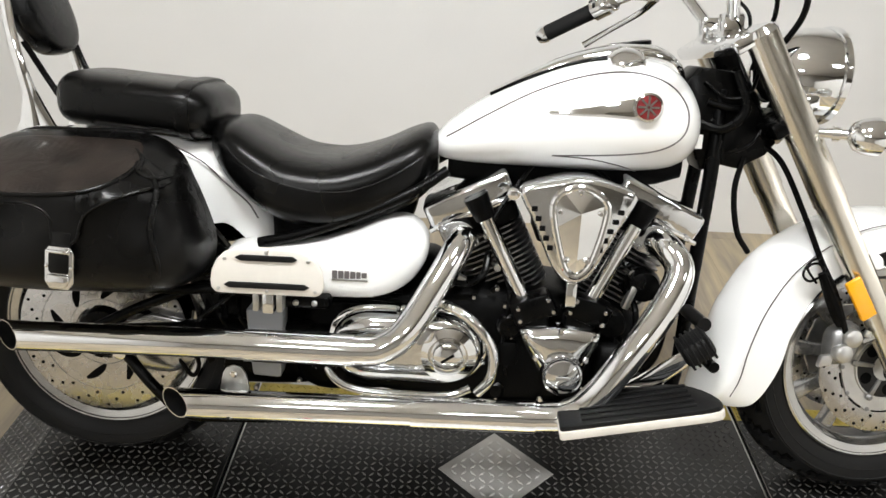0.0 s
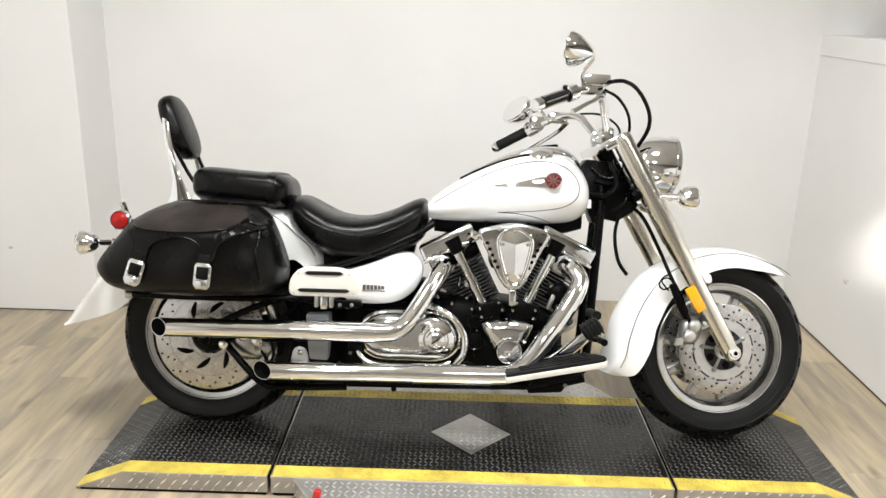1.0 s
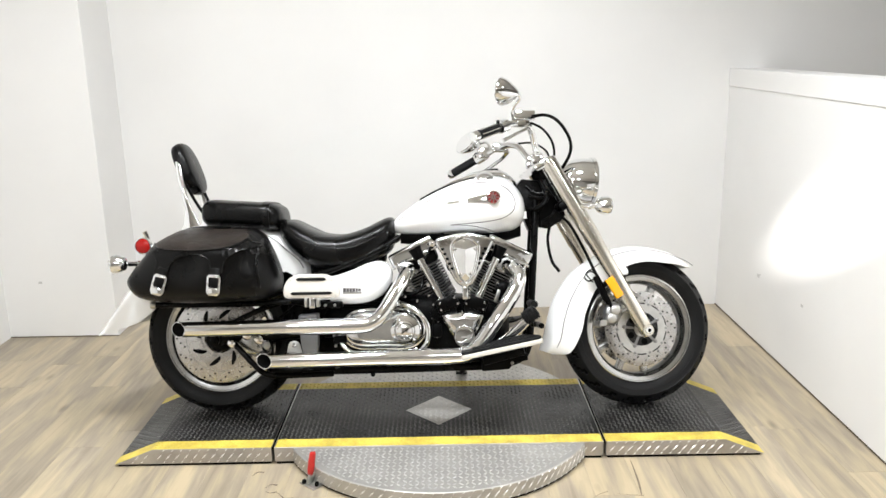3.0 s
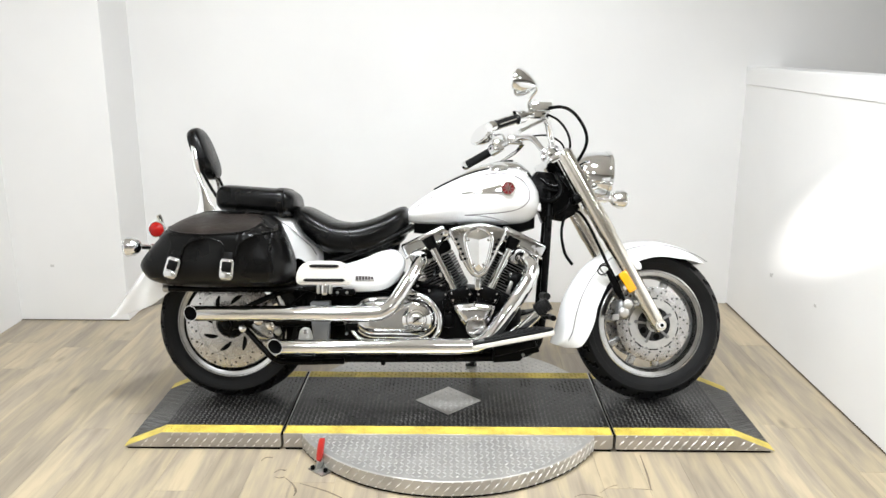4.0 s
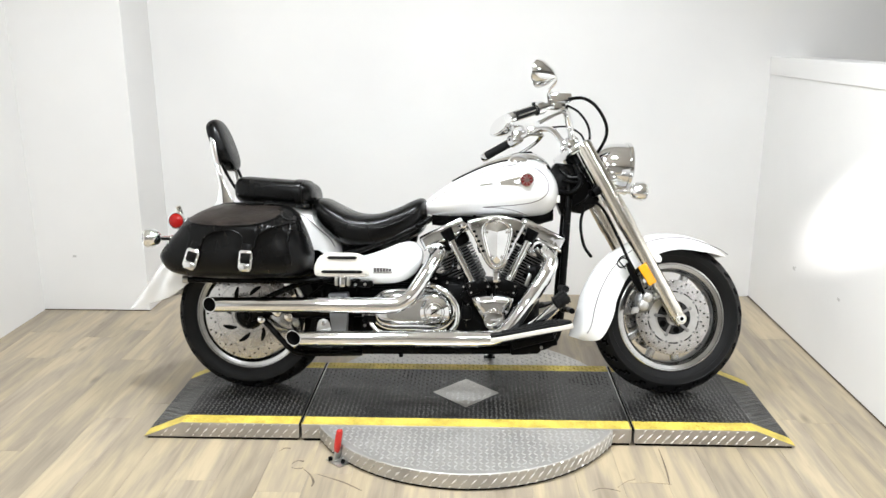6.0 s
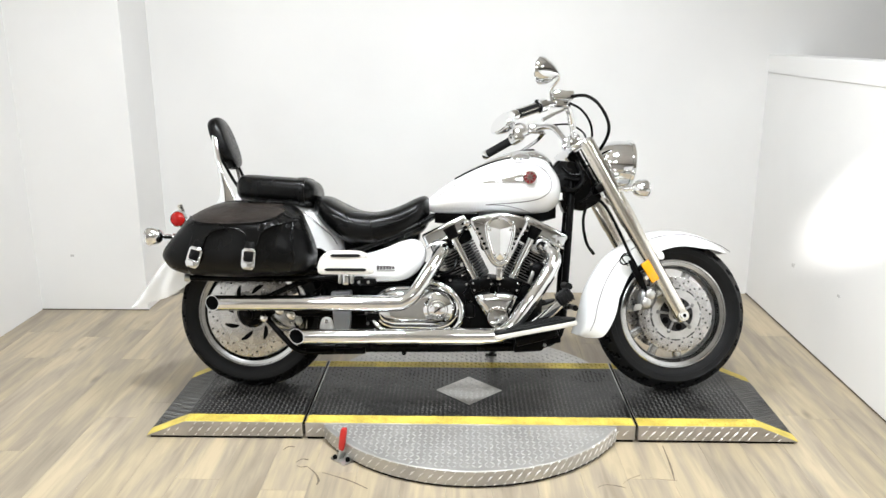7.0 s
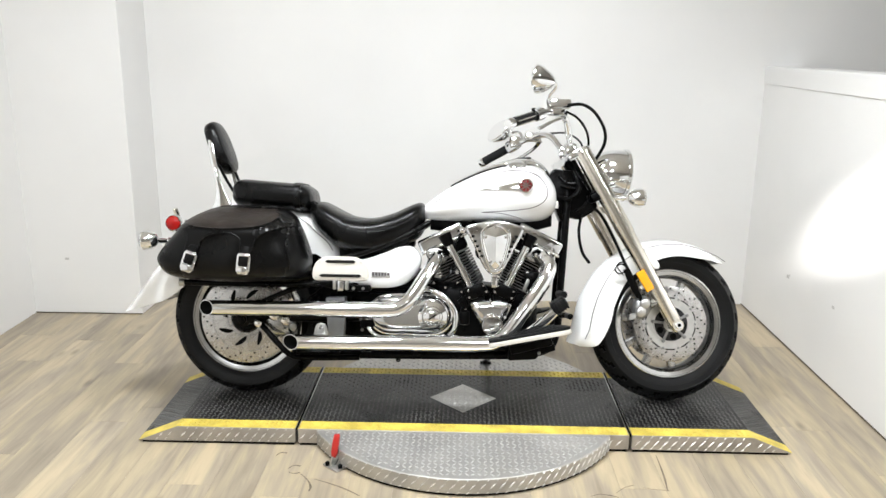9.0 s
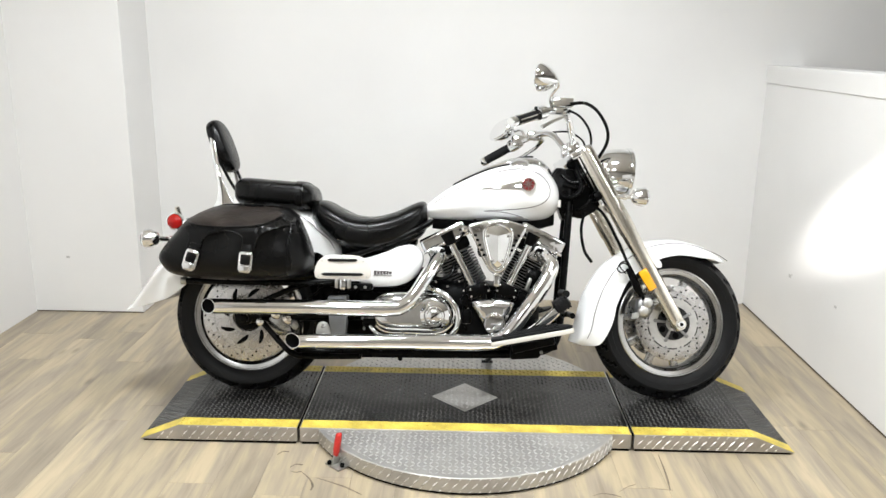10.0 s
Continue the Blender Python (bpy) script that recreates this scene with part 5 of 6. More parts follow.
part("frame_plate", prism([(0.17, 0.235), (0.345, 0.262), (0.335, 0.225), (0.295, 0.205), (0.275, 0.175), (0.17, 0.168)], -0.18, -0.11, 0.006), MATTE, bike, "black floorboard bracket")
for x, z in ((0.205, 0.205), (0.25, 0.222), (0.305, 0.235), (0.285, 0.20)):
    part("bracket_bolt", bolt((x, -0.181, z), 0.007, 0.008), STEEL, bike, "bright bolt on the floorboard bracket")
part("bracket_step", box((0.315, -0.15, 0.218), (0.06, 0.07, 0.03), 0.005, pose(0, 0, 0, 0, -14)), MATTE, bike, "black stepped floorboard bracket")
part("drain_bolt", lathe([(0.009, 0.0), (0.009, -0.014), (0.006, -0.018)], (-0.255, -0.105, 0.162), "z", 10), BLACK, bike, "black drain bolt under the frame rail")
part("seat_pan", body([(-0.50, 0.48, 0.62, 0.06, 4), (-0.47, 0.46, 0.61, 0.10, 4), (-0.35, 0.46, 0.60, 0.115, 4), (-0.24, 0.50, 0.64, 0.07, 4), (-0.2, 0.60, 0.68, 0.05, 4)], n=3, m=24), MATTE, bike, "black under-seat frame cover")
part("under_tank", body([(-0.14, 0.66, 0.72, 0.03, 4), (0.0, 0.65, 0.73, 0.05, 4), (0.25, 0.66, 0.73, 0.05, 4), (0.34, 0.68, 0.76, 0.03, 4)], n=3, m=20), MATTE, bike, "black frame spine")
part("gearbox", body([(-0.45, 0.22, 0.40, 0.08, 4), (-0.40, 0.19, 0.46, 0.11, 4), (-0.30, 0.19, 0.48, 0.11, 4), (-0.2, 0.2, 0.48, 0.10, 4)], n=3, m=24), MATTE, bike, "black cast gearbox")
part("rear_strut", tube([(-0.80, -0.135, 0.30), (-0.765, -0.165, 0.275), (-0.705, -0.18, 0.215), (-0.655, -0.18, 0.173), (-0.58, -0.175, 0.166), (-0.40, -0.16, 0.168)], 0.0115, 12), BLACK, bike, "black exhaust stay tube")
part("stay_bolt", lathe([(0.014, 0), (0.014, -0.02), (0.008, -0.024)], (-0.79, -0.15, 0.293), "y", 16), CHROME, bike, "bright bolt")
part("upper_strut", tube([(-0.52, -0.14, 0.455), (-0.62, -0.15, 0.44), (-0.74, -0.15, 0.392), (-0.84, -0.145, 0.34)], 0.011, 12), BLACK, bike, "black brake torque arm")
caliper = part("rear_caliper", body([(-0.775, 0.25, 0.32, 0.02, 3), (-0.76, 0.24, 0.335, 0.035, 3), (-0.70, 0.235, 0.34, 0.038, 3), (-0.665, 0.25, 0.32, 0.02, 3)], y0=-0.105, n=4, m=24), CAST, bike, "cast rear brake caliper")
for x, z in ((-0.735, 0.318), (-0.69, 0.30)):
    part("piston_cap", lathe([(0.017, 0), (0.017, -0.008), (0.011, -0.012)], (x, -0.14, z), "y", 20), ALLOY, caliper)
part("brake_hose", tube([(-0.68, -0.13, 0.27), (-0.655, -0.13, 0.235), (-0.64, -0.13, 0.26), (-0.65, -0.12, 0.34), (-0.55, -0.12, 0.43)], 0.005, 8), BLACK, bike, "black rear brake hose")
part("belt_guard", tube([(-0.36, -0.165, 0.485), (-0.41, -0.185, 0.455), (-0.47, -0.19, 0.443), (-0.54, -0.185, 0.452), (-0.58, -0.175, 0.47)], 0.012, 12), BLACK, bike, "black bent footrest bracket")
stand = part("side_stand", tube([(0.13, 0.11, 0.19), (0.12, 0.2, 0.13), (0.10, 0.315, 0.078)], 0.011, 12), BLACK, bike, "black side stand holding the motorcycle up")
part("stand_foot", box((0.10, 0.322, 0.0735), (0.05, 0.025, 0.005), 0.002, pose(0, 0, 0, 12.5)), BLACK, stand)

# --- side cover with a badge
COVER = [(-0.565, 0.478), (-0.562, 0.525), (-0.48, 0.535), (-0.39, 0.546), (-0.315, 0.570), (-0.255, 0.594), (-0.205, 0.596), (-0.172, 0.562), (-0.173, 0.515), (-0.205, 0.468), (-0.26, 0.440), (-0.34, 0.434), (-0.46, 0.436), (-0.54, 0.445)]
shell = Cushion(COVER, -0.10, -0.10, 5)
cover = part("side_cover", shell.mesh(), WHITE, bike, "glossy white side cover with a dark badge")
for x0, x1, h in ((-0.352, -0.342, 0.016), (-0.340, -0.330, 0.015), (-0.328, -0.319, 0.015), (-0.317, -0.307, 0.014), (-0.305, -0.297, 0.013), (-0.295, -0.285, 0.010)):
    x = (x0 + x1) / 2
    part("badge_bar", box((x, shell.y(x, 0.492) - 0.001, 0.492), (x1 - x0, 0.004, h), 0.0008), STRIPE, cover, "dark badge bar", smooth=False)
part("badge_line", box((-0.318, shell.y(-0.318, 0.481) - 0.001, 0.4815), (0.07, 0.003, 0.003)), CHROME, cover, smooth=False)

# --- passenger floorboard
FB = [(0.088, -0.044), (0.097, -0.041), (0.103, -0.033), (0.1045, -0.02), (0.101, 0.002), (0.092, 0.02), (0.078, 0.034), (0.058, 0.042), (0.035, 0.0445)]
FB = [(x - 0.459, z + 0.515) for x, z in FB + [(-x, z) for x, z in FB[::-1]]]
pboard = part("passenger_floorboard", prism(FB, -0.283, -0.269, 0.004, 3), CREAM, bike, "white folded passenger floorboard with two black rubber strips")
for w, z in ((0.115, 0.541), (0.158, 0.489)):
    part("tread_strip", prism([(x - 0.459, q + z) for x, q in ((-w / 2, 0), (-w / 2 + 0.01, 0.0055), (w / 2 - 0.01, 0.0055), (w / 2, 0), (w / 2 - 0.01, -0.0055), (-w / 2 + 0.01, -0.0055))], -0.287, -0.281, 0.0015), RUBBER, pboard, "black rubber strip")
for x, z in ((-0.459, 0.552), (-0.459, 0.478), (-0.535, 0.538), (-0.383, 0.538), (-0.548, 0.481), (-0.370, 0.481)):
    part("screw", bolt((x, -0.2835, z), 0.0035, 0.002), STEEL, pboard)
part("hinge", box((-0.459, -0.262, 0.452), (0.022, 0.03, 0.04), 0.004), CHROME, pboard, "bright hinge")
for k in (-1, 1):
    part("hinge_lug", box((-0.459 + 0.022 * k, -0.265, 0.455), (0.012, 0.03, 0.036), 0.003), STEEL, pboard)
part("board_mount", box((-0.40, -0.19, 0.438), (0.09, 0.06, 0.025), 0.005), BLACK, bike, "black floorboard mount")
for k in (-1, 1):
    part("mount_bolt", bolt((-0.40 + 0.018 * k, -0.221, 0.438), 0.006, 0.006), STEEL, bike)

# --- rider's floorboard and pedal
bm_m = pose(0.235, -0.285, 0.280, 0, -11)
RB = [(-0.150, -0.062), (-0.144, -0.066), (0.122, -0.066), (0.144, -0.062), (0.153, -0.051), (0.152, -0.032), (0.145, -0.008), (0.133, 0.016), (0.117, 0.037), (0.098, 0.053), (0.074, 0.063), (-0.10, 0.066), (-0.132, 0.052), (-0.147, 0.03)]


def board(outline, z0, z1, bevel):
    b = prism([(x, -y) for x, y in outline], z0, z1, bevel)
    b.transform(Matrix.Rotation(radians(90), 4, "X"))
    return b


rboard = part("rider_floorboard", board(RB, -0.011, 0.006, 0.003), CREAM, bike, "white rider floorboard with a ribbed black rubber mat", bm_m)
part("rubber_mat", board([(x * 0.985, y * 0.96) for x, y in RB], 0.0055, 0.016, 0.003), RUBBER, rboard, "ribbed black rubber mat", bm_m)
for y in (-0.045, -0.024, -0.003, 0.018, 0.039):
    part("mat_rib", box((0.0, y, 0.0175), (0.21, 0.008, 0.005), 0.002), RUBBER, rboard, "", bm_m)
part("board_stay", box((0.25, -0.20, 0.235), (0.16, 0.09, 0.03), 0.006, pose(0, 0, 0, 0, -14)), BLACK, bike, "black floorboard stay")
copy_thing(rboard, Matrix.Diagonal((1, -1, 1, 1)))
arm = part("brake_pedal", tube([(0.215, -0.17, 0.262), (0.265, -0.20, 0.295), (0.32, -0.215, 0.345), (0.352, -0.22, 0.375)], [0.016, 0.019, 0.019, 0.014], 12, squash=0.35), CHROME, bike, "chrome brake pedal with a ribbed black pad")
pm = pose(0.352, -0.225, 0.388, 0, -35)
part("pedal_pad", box((0, 0, 0), (0.062, 0.07, 0.046), 0.014, seg=4), RUBBER, arm, "ribbed black rubber pad", pm)
for k in range(5):
    part("pad_rib", box((-0.023 + 0.0115 * k, 0, 0.0), (0.0055, 0.073, 0.049), 0.002), RUBBER, arm, "", pm)
part("front_peg", tube([(0.365, -0.10, 0.42), (0.372, -0.20, 0.425)], 0.014, 14, 2), RUBBER, bike, "black rubber-covered peg")
part("peg_stay", tube([(0.37, -0.07, 0.33), (0.385, -0.15, 0.343), (0.395, -0.22, 0.345)], 0.011, 12), BLACK, bike, "black lever under the pedal")

# --- front end details
part("upper_clamp", box((0.405, 0, 0.955), (0.085, 0.29, 0.03), 0.008, pose(0, 0, 0, 0, -RAKE)), CHROME, bike, "chrome upper fork clamp", FORKED)
for y in (-0.05, 0.05):
    part("bar_riser", box((0.398, y, 0.985), (0.045, 0.035, 0.05), 0.008), CHROME, bars, "chrome handlebar riser", FORKED)
part("lower_clamp", box((0.50, 0, 0.80), (0.085, 0.28, 0.035), 0.008, pose(0, 0, 0, 0, -RAKE)), BLACK, bike, "black lower fork clamp", FORKED)
part("steering_stem", tube([(0.40, 0, 0.95), (0.485, 0, 0.80)], 0.028, 16, 2), BLACK, bike, "black steering stem", FORKED)
part("wiring_loom", tube([(0.42, -0.05, 0.90), (0.44, -0.07, 0.83), (0.40, -0.07, 0.79), (0.35, -0.05, 0.80)], 0.010, 10), BLACK, bike, "black taped wiring loom")
part("wiring_loom", tube([(0.45, 0.02, 0.88), (0.46, -0.03, 0.84), (0.42, -0.06, 0.83), (0.37, -0.05, 0.84)], 0.007, 10), BLACK, bike, "black taped wiring loom")
part("brake_line", tube([(0.335, -0.255, 1.118), (0.395, -0.23, 1.128), (0.457, -0.18, 1.112), (0.514, -0.12, 1.06), (0.525, -0.09, 1.005), (0.495, -0.06, 0.94), (0.47, -0.05, 0.90)], 0.0065, 10), BLACK, bike, "black brake hose looping from the handlebar", FORKED)
part("throttle_cable", tube([(0.335, -0.225, 1.10), (0.385, -0.20, 1.082), (0.43, -0.16, 1.045), (0.452, -0.12, 1.0), (0.447, -0.09, 0.95), (0.44, -0.07, 0.90)], 0.0048, 10), BLACK, bike, "black throttle cable", FORKED)
part("clutch_line", tube([(0.30, 0.24, 1.10), (0.36, 0.15, 1.085), (0.41, 0.06, 1.07), (0.455, 0.0, 1.02), (0.46, 0.0, 0.95)], 0.004, 8), BLACK, bike, "black clutch cable", FORKED)
part("caliper_hose", tube([(0.475, -0.06, 0.76), (0.515, -0.085, 0.72), (0.565, -0.10, 0.62), (0.60, -0.115, 0.535), (0.625, -0.13, 0.48), (0.65, -0.13, 0.42), (0.668, -0.13, 0.37)], 0.006, 10), BLACK, bike, "black front brake hose", FORKED)
part("wire_loop", tube([(0.445, -0.06, 0.73), (0.432, -0.06, 0.66), (0.445, -0.06, 0.58), (0.478, -0.05, 0.535)], 0.006, 10), BLACK, bike, "black cable loop", FORKED)
part("hose_clip", tube([(0.60, -0.118, 0.540), (0.570, -0.13, 0.533), (0.557, -0.13, 0.508), (0.575, -0.128, 0.494), (0.605, -0.125, 0.512), (0.585, -0.13, 0.53), (0.565, -0.13, 0.52), (0.59, -0.125, 0.49)], 0.0027, 6), BLACK, bike, "black wire hose clip", FORKED)
part("hang_tag", box((0.352, -0.085, 0.765), (0.013, 0.003, 0.028), 0.001), TRIM, bike, "blank white tag", pose(0, 0, 0, 0, 0))
caliper = part("front_caliper", body([(0.637, 0.335, 0.375, 0.012, 3), (0.645, 0.320, 0.395, 0.024, 3), (0.680, 0.325, 0.410, 0.028, 3), (0.70, 0.345, 0.40, 0.016, 3)], y0=-0.105, n=4, m=24), CARRIER, bike, "cast front brake caliper", TURNED)
for x, z in ((0.673, 0.382), (0.657, 0.350)):
    part("piston_cap", lathe([(0.0195, 0.012), (0.0195, -0.002), (0.0175, -0.007), (0.012, -0.0105), (0.004, -0.012)], (x, -0.135, z), "y", 28), SATIN, caliper, "domed silver piston cap", m=TURNED)
part("bleed_nipple", bolt((0.702, -0.135, 0.392), 0.008, 0.01), STEEL, caliper, m=TURNED)
part("caliper_tab", prism([(0.612, 0.318), (0.640, 0.322), (0.644, 0.345), (0.618, 0.342)], -0.128, -0.116, 0.002), SATIN, caliper, m=TURNED)
part("caliper_bracket", tube([(0.70, -0.12, 0.375), (0.735, -0.125, 0.395)], 0.013, 10, 2), CAST, caliper, m=TURNED)
# Added dark body standing in for the far fork leg and caliper behind.
part("dark_filler", tube([(0.598, -0.122, 0.512), (0.618, -0.124, 0.47), (0.638, -0.122, 0.435), (0.654, -0.118, 0.405)], [0.008, 0.012, 0.014, 0.009], 10, 3), MATTE, bike, "added dark body above the front caliper", TURNED)
for k in range(5):
    a = 2 * math.pi * k / 5 + 0.5
    part("disc_bolt", bolt((FW[0] + 0.073 * math.cos(a), -0.079, FW[2] + 0.073 * math.sin(a)), 0.0075, 0.007), CARRIER, front_wheel, m=TURNED)
    part("hub_recess", lathe([(0.0125, -0.0795), (0.0125, -0.076)], (FW[0] + 0.050 * math.cos(a + 0.63), 0, FW[2] + 0.050 * math.sin(a + 0.63)), "y", 18), HOLE, front_wheel, "dark round recess in the hub", m=TURNED)
    part("hub_web", prism([(0.030, -0.004), (0.067, -0.0055), (0.067, 0.0055), (0.030, 0.004)], -0.0825, -0.077, 0.001), CARRIER, front_wheel, m=TURNED @ Matrix.Translation((FW[0], 0, FW[2])) @ Matrix.Rotation(-a, 4, "Y"))
for k in range(10):
    a = 2 * math.pi * k / 10
    part("disc_bobbin", lathe([(0.0048, -0.076), (0.0048, -0.0785), (0.003, -0.0792)], (FW[0] + 0.0985 * math.cos(a), 0, FW[2] + 0.0985 * math.sin(a)), "y", 14), CARRIER, front_wheel, m=TURNED)
    arc = [(r * math.cos(a + q), r * math.sin(a + q)) for r, qs in ((0.1028, (0.14, 0.22, 0.31, 0.40, 0.49)), (0.0992, (0.49, 0.40, 0.31, 0.22, 0.14))) for q in qs]
    part("carrier_gap", prism(arc, -0.0746, -0.0735, 0), HOLE, front_wheel, "dark gap between disc and carrier", m=TURNED @ Matrix.Translation((FW[0], 0, FW[2])))
part("hub_ring", lathe([(0.066, -0.077), (0.067, -0.0805), (0.070, -0.0805), (0.071, -0.077)], FW, "y", 48, cap=False), SATIN, front_wheel, m=TURNED)


def turn_signal(c, face, stalk, label, m=None):
    """A chrome bullet lamp on a stalk, its lens towards face (+1 front, -1 rear)."""
    prof = [(0.0, -0.04), (0.014, -0.037), (0.026, -0.028), (0.033, -0.012), (0.036, 0.006), (0.0365, 0.014), (0.033, 0.016)]
    s = part("turn_signal", lathe([(r, a * face) for r, a in prof], c, "x", 32), CHROME, bike, label, m)
    part("signal_lens", lathe([(0.032, 0.015 * face), (0.028, 0.024 * face), (0.015, 0.030 * face), (0.0, 0.031 * face)], c, "x", 28), GLASS, s, "clear lens", m)
    part("signal_stalk", tube([c, stalk], [0.011, 0.009], 12, 2), CHROME, s, "", m)
    part("signal_collar", tube([Vector(c).lerp(Vector(stalk), 0.55), Vector(c).lerp(Vector(stalk), 0.7)], 0.014, 12, 2), CHROME, s, "", m)


for k in (-1, 1):
    turn_signal((0.628, 0.185 * k, 0.782), 1, (0.545, 0.145 * k, 0.785), "chrome bullet front turn signal", FORKED)
    turn_signal((-1.195, 0.225 * k, 0.607), -1, (-1.105, 0.115 * k, 0.60), "chrome bullet rear turn signal")
tail = part("tail_lamp", lathe([(0.030, 0.0), (0.033, 0.012), (0.026, 0.03), (0.012, 0.04)], (-1.139, -0.11, 0.672), "y", 28), CHROME, bike, "chrome tail lamp with a red lens")
part("bezel", lathe([(0.029, 0.004), (0.0335, 0.001), (0.0335, -0.005), (0.029, -0.007), (0.0275, -0.003)], (-1.139, -0.11, 0.672), "y", 32, close=True), CHROME, tail, "chrome bezel")
part("red_lens", lathe([(0.029, 0.002), (0.026, -0.006), (0.015, -0.011), (0.0, -0.012)], (-1.139, -0.11, 0.672), "y", 28), RED, tail, "round red lens")
part("tail_bracket", tube([(-1.095, -0.06, 0.585), (-1.124, -0.075, 0.63), (-1.134, -0.075, 0.695), (-1.142, -0.085, 0.728)], 0.010, 12), ALLOY, tail, "chrome bracket")
part("tail_mount", box((-1.11, -0.07, 0.62), (0.03, 0.03, 0.03), 0.004), BLACK, tail)


def fender_stripe(spec, y, parent, m):
    pts = spiral(FW, [(a, r, 0, 0) for a, r in spec])
    part("pinstripe", tube([(p[0], y, p[1]) for p in pts], 0.0014, 6, 6), STRIPE, parent, "thin grey pinstripe", m)


fender_stripe([(49, 0.325), (60, 0.318), (84, 0.312), (110, 0.312), (135, 0.312), (155, 0.312), (172, 0.318), (184, 0.330), (190, 0.352)], -0.0925, bike, TURNED)

# --- small castings, bolts and hoses about the engine and the swing arm
rng = random.Random(11)
part("battery_box", body([(-0.655, 0.22, 0.42, 0.05, 4), (-0.62, 0.19, 0.45, 0.075, 5), (-0.45, 0.19, 0.46, 0.08, 5), (-0.40, 0.2, 0.44, 0.07, 4)], n=3, m=24), MATTE, bike, "black casting behind the gearbox")
for k in range(7):
    z = 0.215 + 0.016 * k
    part("case_rib", box((0.235, -0.118, z), (0.09, 0.02, 0.0045), 0.0015), MATTE, crankcase)
    part("case_rib", box((-0.30 + 0.01 * (k % 2), -0.122, 0.41 + 0.009 * k), (0.14, 0.02, 0.004), 0.0015), MATTE, crankcase)
for cx, sx in ((0.045, -1), (0.15, 1)):
    tilt = pose(cx, 0, 0.43, 0, 20 * sx) @ Matrix.Translation((-cx, 0, -0.43))
    blk = part("tappet_block", prism([(cx - 0.045, 0.405), (cx + 0.045, 0.405), (cx + 0.04 + 0.006 * sx, 0.455), (cx - 0.04 + 0.006 * sx, 0.455)], -0.175, -0.12, 0.006), BLACK, crankcase, "black tappet block", tilt)
    for dx in (-0.034, 0.034):
        part("block_bolt", bolt((cx + dx, -0.176, 0.418), 0.0065, 0.009), CHROME, blk, m=tilt)
        part("block_bolt", bolt((cx + dx * 0.9, -0.176, 0.443), 0.0055, 0.008), CHROME, blk, m=tilt)
for k in range(26):
    x, z = rng.uniform(-0.05, 0.26), rng.uniform(0.205, 0.46)
    if abs(x - 0.10) < 0.085 and 0.26 < z:
        continue
    part("case_bolt", bolt((x, -0.137, z), rng.choice((0.0045, 0.006, 0.0075)), 0.009), rng.choice((CHROME, STEEL, BLACK)), crankcase)
part("case_boss", lathe([(0.026, 0.02), (0.026, -0.012), (0.02, -0.018), (0.0, -0.019)], (0.0, -0.14, 0.385), "y", 24), BLACK, crankcase, "round black boss")
part("case_boss", lathe([(0.03, 0.02), (0.03, -0.012), (0.024, -0.02), (0.0, -0.024)], (0.205, -0.13, 0.395), "y", 24), MATTE, crankcase, "round black boss")
part("case_boss", lathe([(0.018, 0.02), (0.018, -0.012), (0.012, -0.018), (0.0, -0.019)], (-0.02, -0.13, 0.24), "y", 20), BLACK, crankcase, "round black boss")
part("sump_rail", box((0.06, -0.125, 0.205), (0.34, 0.03, 0.016), 0.004), BLACK, crankcase)
part("side_rib", prism([(0.178, 0.215), (0.19, 0.215), (0.225, 0.36), (0.212, 0.37)], -0.15, -0.12, 0.003), MATTE, crankcase)
part("oil_hose", tube([(0.225, -0.10, 0.47), (0.25, -0.14, 0.43), (0.245, -0.15, 0.36), (0.215, -0.145, 0.29)], 0.0065, 10), BLACK, bike, "black oil hose")
part("breather_hose", tube([(-0.05, -0.12, 0.53), (-0.06, -0.15, 0.49), (-0.10, -0.15, 0.47), (-0.16, -0.14, 0.49)], 0.007, 10), BLACK, bike, "black breather hose")
part("plug_wire", tube([(0.03, -0.07, 0.70), (-0.02, -0.12, 0.64), (-0.045, -0.14, 0.60), (-0.04, -0.12, 0.57)], 0.0045, 8), BLACK, bike, "black spark plug lead")
part("plug_wire", tube([(0.16, -0.07, 0.70), (0.22, -0.12, 0.645), (0.25, -0.14, 0.60), (0.24, -0.12, 0.57)], 0.0045, 8), BLACK, bike, "black spark plug lead")
for x, z in ((-0.055, 0.565), (0.265, 0.563), (-0.03, 0.50), (0.24, 0.50)):
    part("plug_nut", lathe([(0.013, 0.02), (0.013, -0.01), (0.008, -0.02), (0.008, -0.03)], (x, -0.10, z), "y", 8), CHROME, bike, "bright plug and nut")
part("stay_lug", box((-0.115, -0.14, 0.485), (0.05, 0.02, 0.012), 0.003, pose(0, 0, 0, 0, 28)), STEEL, bike, "bright steel bracket")
part("stay_lug", box((0.235, -0.14, 0.455), (0.014, 0.02, 0.05), 0.003, pose(0, 0, 0, 0, 20)), STEEL, bike, "bright steel bracket")
# under the saddlebag and round the rear axle
part("caliper_carrier", prism([(-0.80, 0.27), (-0.74, 0.25), (-0.66, 0.25), (-0.645, 0.30), (-0.68, 0.35), (-0.74, 0.36), (-0.80, 0.34)], -0.118, -0.10, 0.004), CAST, bike, "cast caliper carrier")
part("slider_bolt", lathe([(0.014, 0.0), (0.014, -0.012), (0.008, -0.016)], (-0.665, -0.118, 0.275), "y", 12), STEEL, bike, "bright bolt")
part("mud_flap", prism([(-0.60, 0.23), (-0.50, 0.23), (-0.50, 0.44), (-0.58, 0.46)], -0.09, -0.08, 0.003), BLACK, bike, "black guard ahead of the rear wheel")
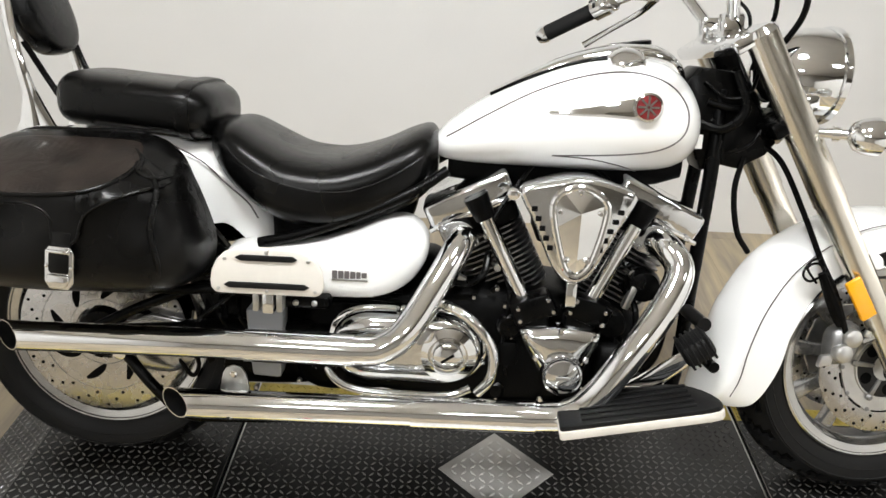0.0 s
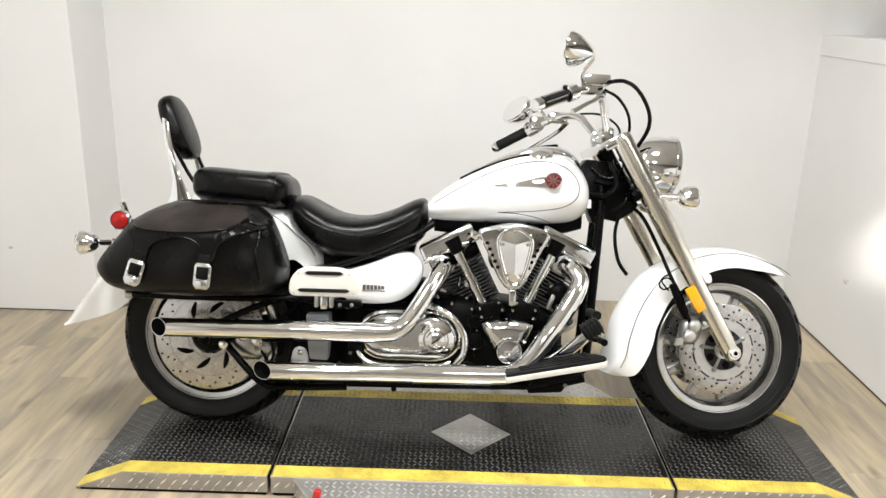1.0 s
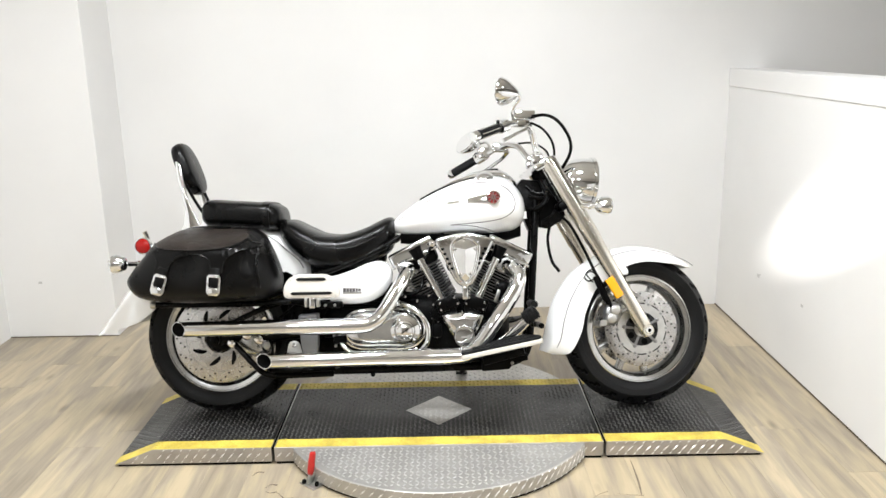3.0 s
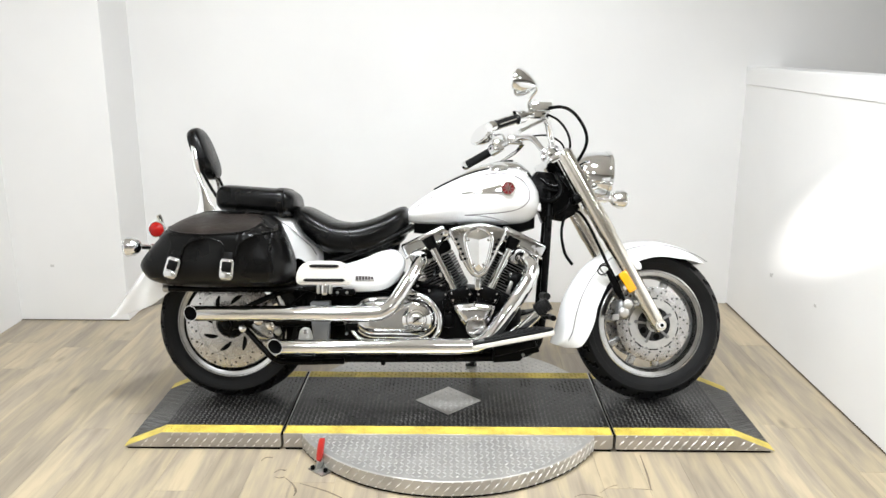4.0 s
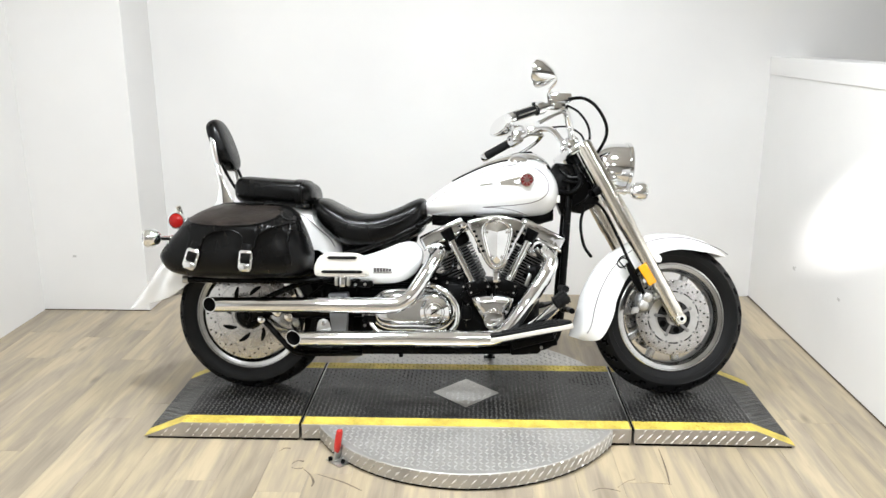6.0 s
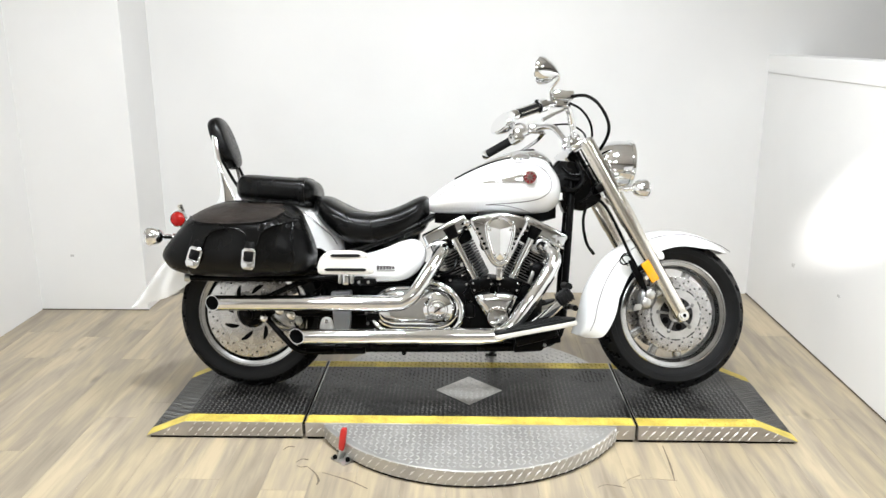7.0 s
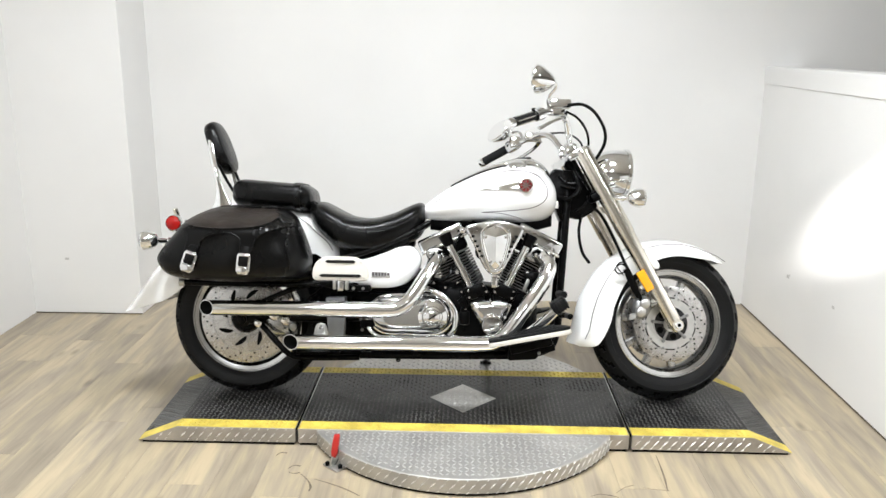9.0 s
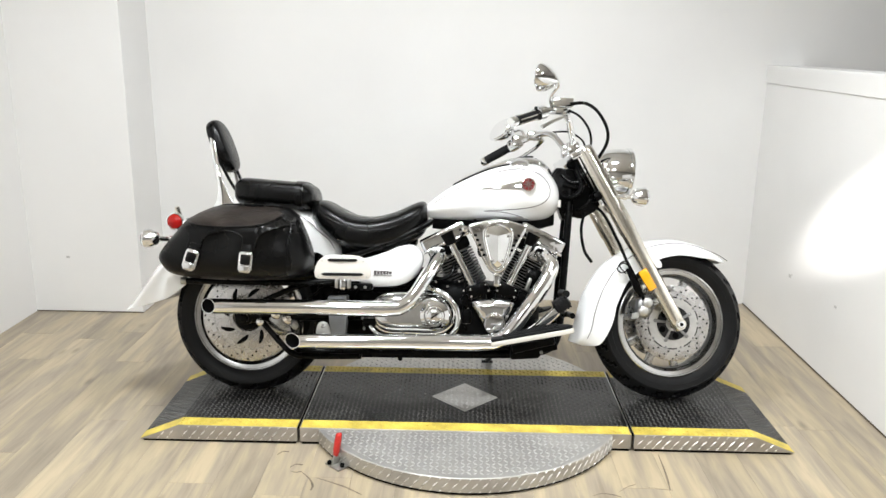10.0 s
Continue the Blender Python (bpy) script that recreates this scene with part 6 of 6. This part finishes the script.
for x in (-0.60, -0.56):
    part("loom_clip", tube([(x, -0.10, 0.40), (x + 0.01, -0.135, 0.37), (x + 0.03, -0.12, 0.33)], 0.0045, 8), BLACK, bike, "black cable")
part("sensor", box((-0.37, -0.165, 0.30), (0.05, 0.03, 0.03), 0.004), BLACK, bike, "black switch block")
for x, z in ((-0.40, 0.31), (-0.395, 0.27), (-0.43, 0.235), (-0.35, 0.235), (-0.52, 0.215)):
    part("case_bolt", bolt((x, -0.125, z), 0.006, 0.01), STEEL, bike, "bright bolt")
# front fender bracket, fork bridge and neck bolts
part("fender_bracket", prism([(0.711, 0.548), (0.720, 0.558), (0.734, 0.560), (0.752, 0.547), (0.757, 0.532), (0.752, 0.520), (0.727, 0.522)], -0.09, -0.045, 0.006, 3), WHITE, bike, "white fender bracket")
for x, z in ((0.40, 0.86), (0.425, 0.79), (0.385, 0.80), (0.44, 0.745)):
    part("neck_bolt", bolt((x, -0.046, z), 0.007, 0.006), BLACK, bike, "black bolt")
part("neck_wire", tube([(0.36, -0.05, 0.88), (0.40, -0.065, 0.85), (0.445, -0.06, 0.86), (0.47, -0.03, 0.90)], 0.004, 8), BLACK, bike, "black wire")
part("neck_wire", tube([(0.42, -0.05, 0.74), (0.455, -0.07, 0.76), (0.485, -0.06, 0.80)], 0.0035, 8), BLACK, bike, "black cable sleeve")

# ---------------------------------------------------------------- floor boards
BW, BL = 0.152, 1.22
board_me = {}


def board_mesh(length):
    key = round(length, 3)
    if key not in board_me:
        board_me[key] = finish(box((0, 0, -0.006), (BW - 0.0004, length - 0.0006, 0.012), 0.0004, seg=1), "floor_board", OAK, False)
    return board_me[key]


rng = random.Random(4)
x = LEFT - 0.05
while x < 4.15:
    y = -5.2 - rng.random() * (BL - 0.1)
    while y < BACK:
        y0, y1 = max(y, -5.2), min(y + BL, BACK + 0.02)
        if y1 - y0 > 0.03:
            ob = new("floor_board", board_mesh(y1 - y0))
            ob.matrix_world = Matrix.Translation((x + BW / 2, (y0 + y1) / 2, 0))
            ob.parent = floor
        y += BL
    x += BW


def scuff(points, w=0.004):
    """A dark scratch in the floor's finish."""
    r = [w * (0.5 + 0.9 * ((k * 7) % 5) / 4) for k in range(len(points))]
    part("scuff_mark", tube([(x, y, 0.0002) for x, y in points], r, 6, 6), SCUFF, floor, "dark scratch", pose(0, 0, 0, 0, 0) @ Matrix.Diagonal((1, 1, 0.06, 1)))


for line, w in (([(-0.67, -0.367), (-0.655, -0.343), (-0.632, -0.345)], 0.0035),
                ([(-0.606, -0.452), (-0.590, -0.430), (-0.566, -0.434)], 0.0035),
                ([(-0.60, -0.475), (-0.582, -0.484), (-0.56, -0.478)], 0.003),
                ([(-0.558, -0.483), (-0.525, -0.525), (-0.507, -0.567), (-0.508, -0.595)], 0.0032),
                ([(-0.503, -0.517), (-0.461, -0.537), (-0.399, -0.57), (-0.337, -0.615)], 0.003),
                ([(0.70, -0.305), (0.698, -0.373), (0.693, -0.461), (0.684, -0.544)], 0.0028),
                ([(0.421, -0.589), (0.452, -0.574), (0.488, -0.58), (0.513, -0.592)], 0.0022),
                ([(0.509, -0.565), (0.544, -0.529), (0.576, -0.513)], 0.0014),
                ([(0.605, -0.526), (0.651, -0.538), (0.691, -0.543)], 0.0012)):
    scuff(line, w)
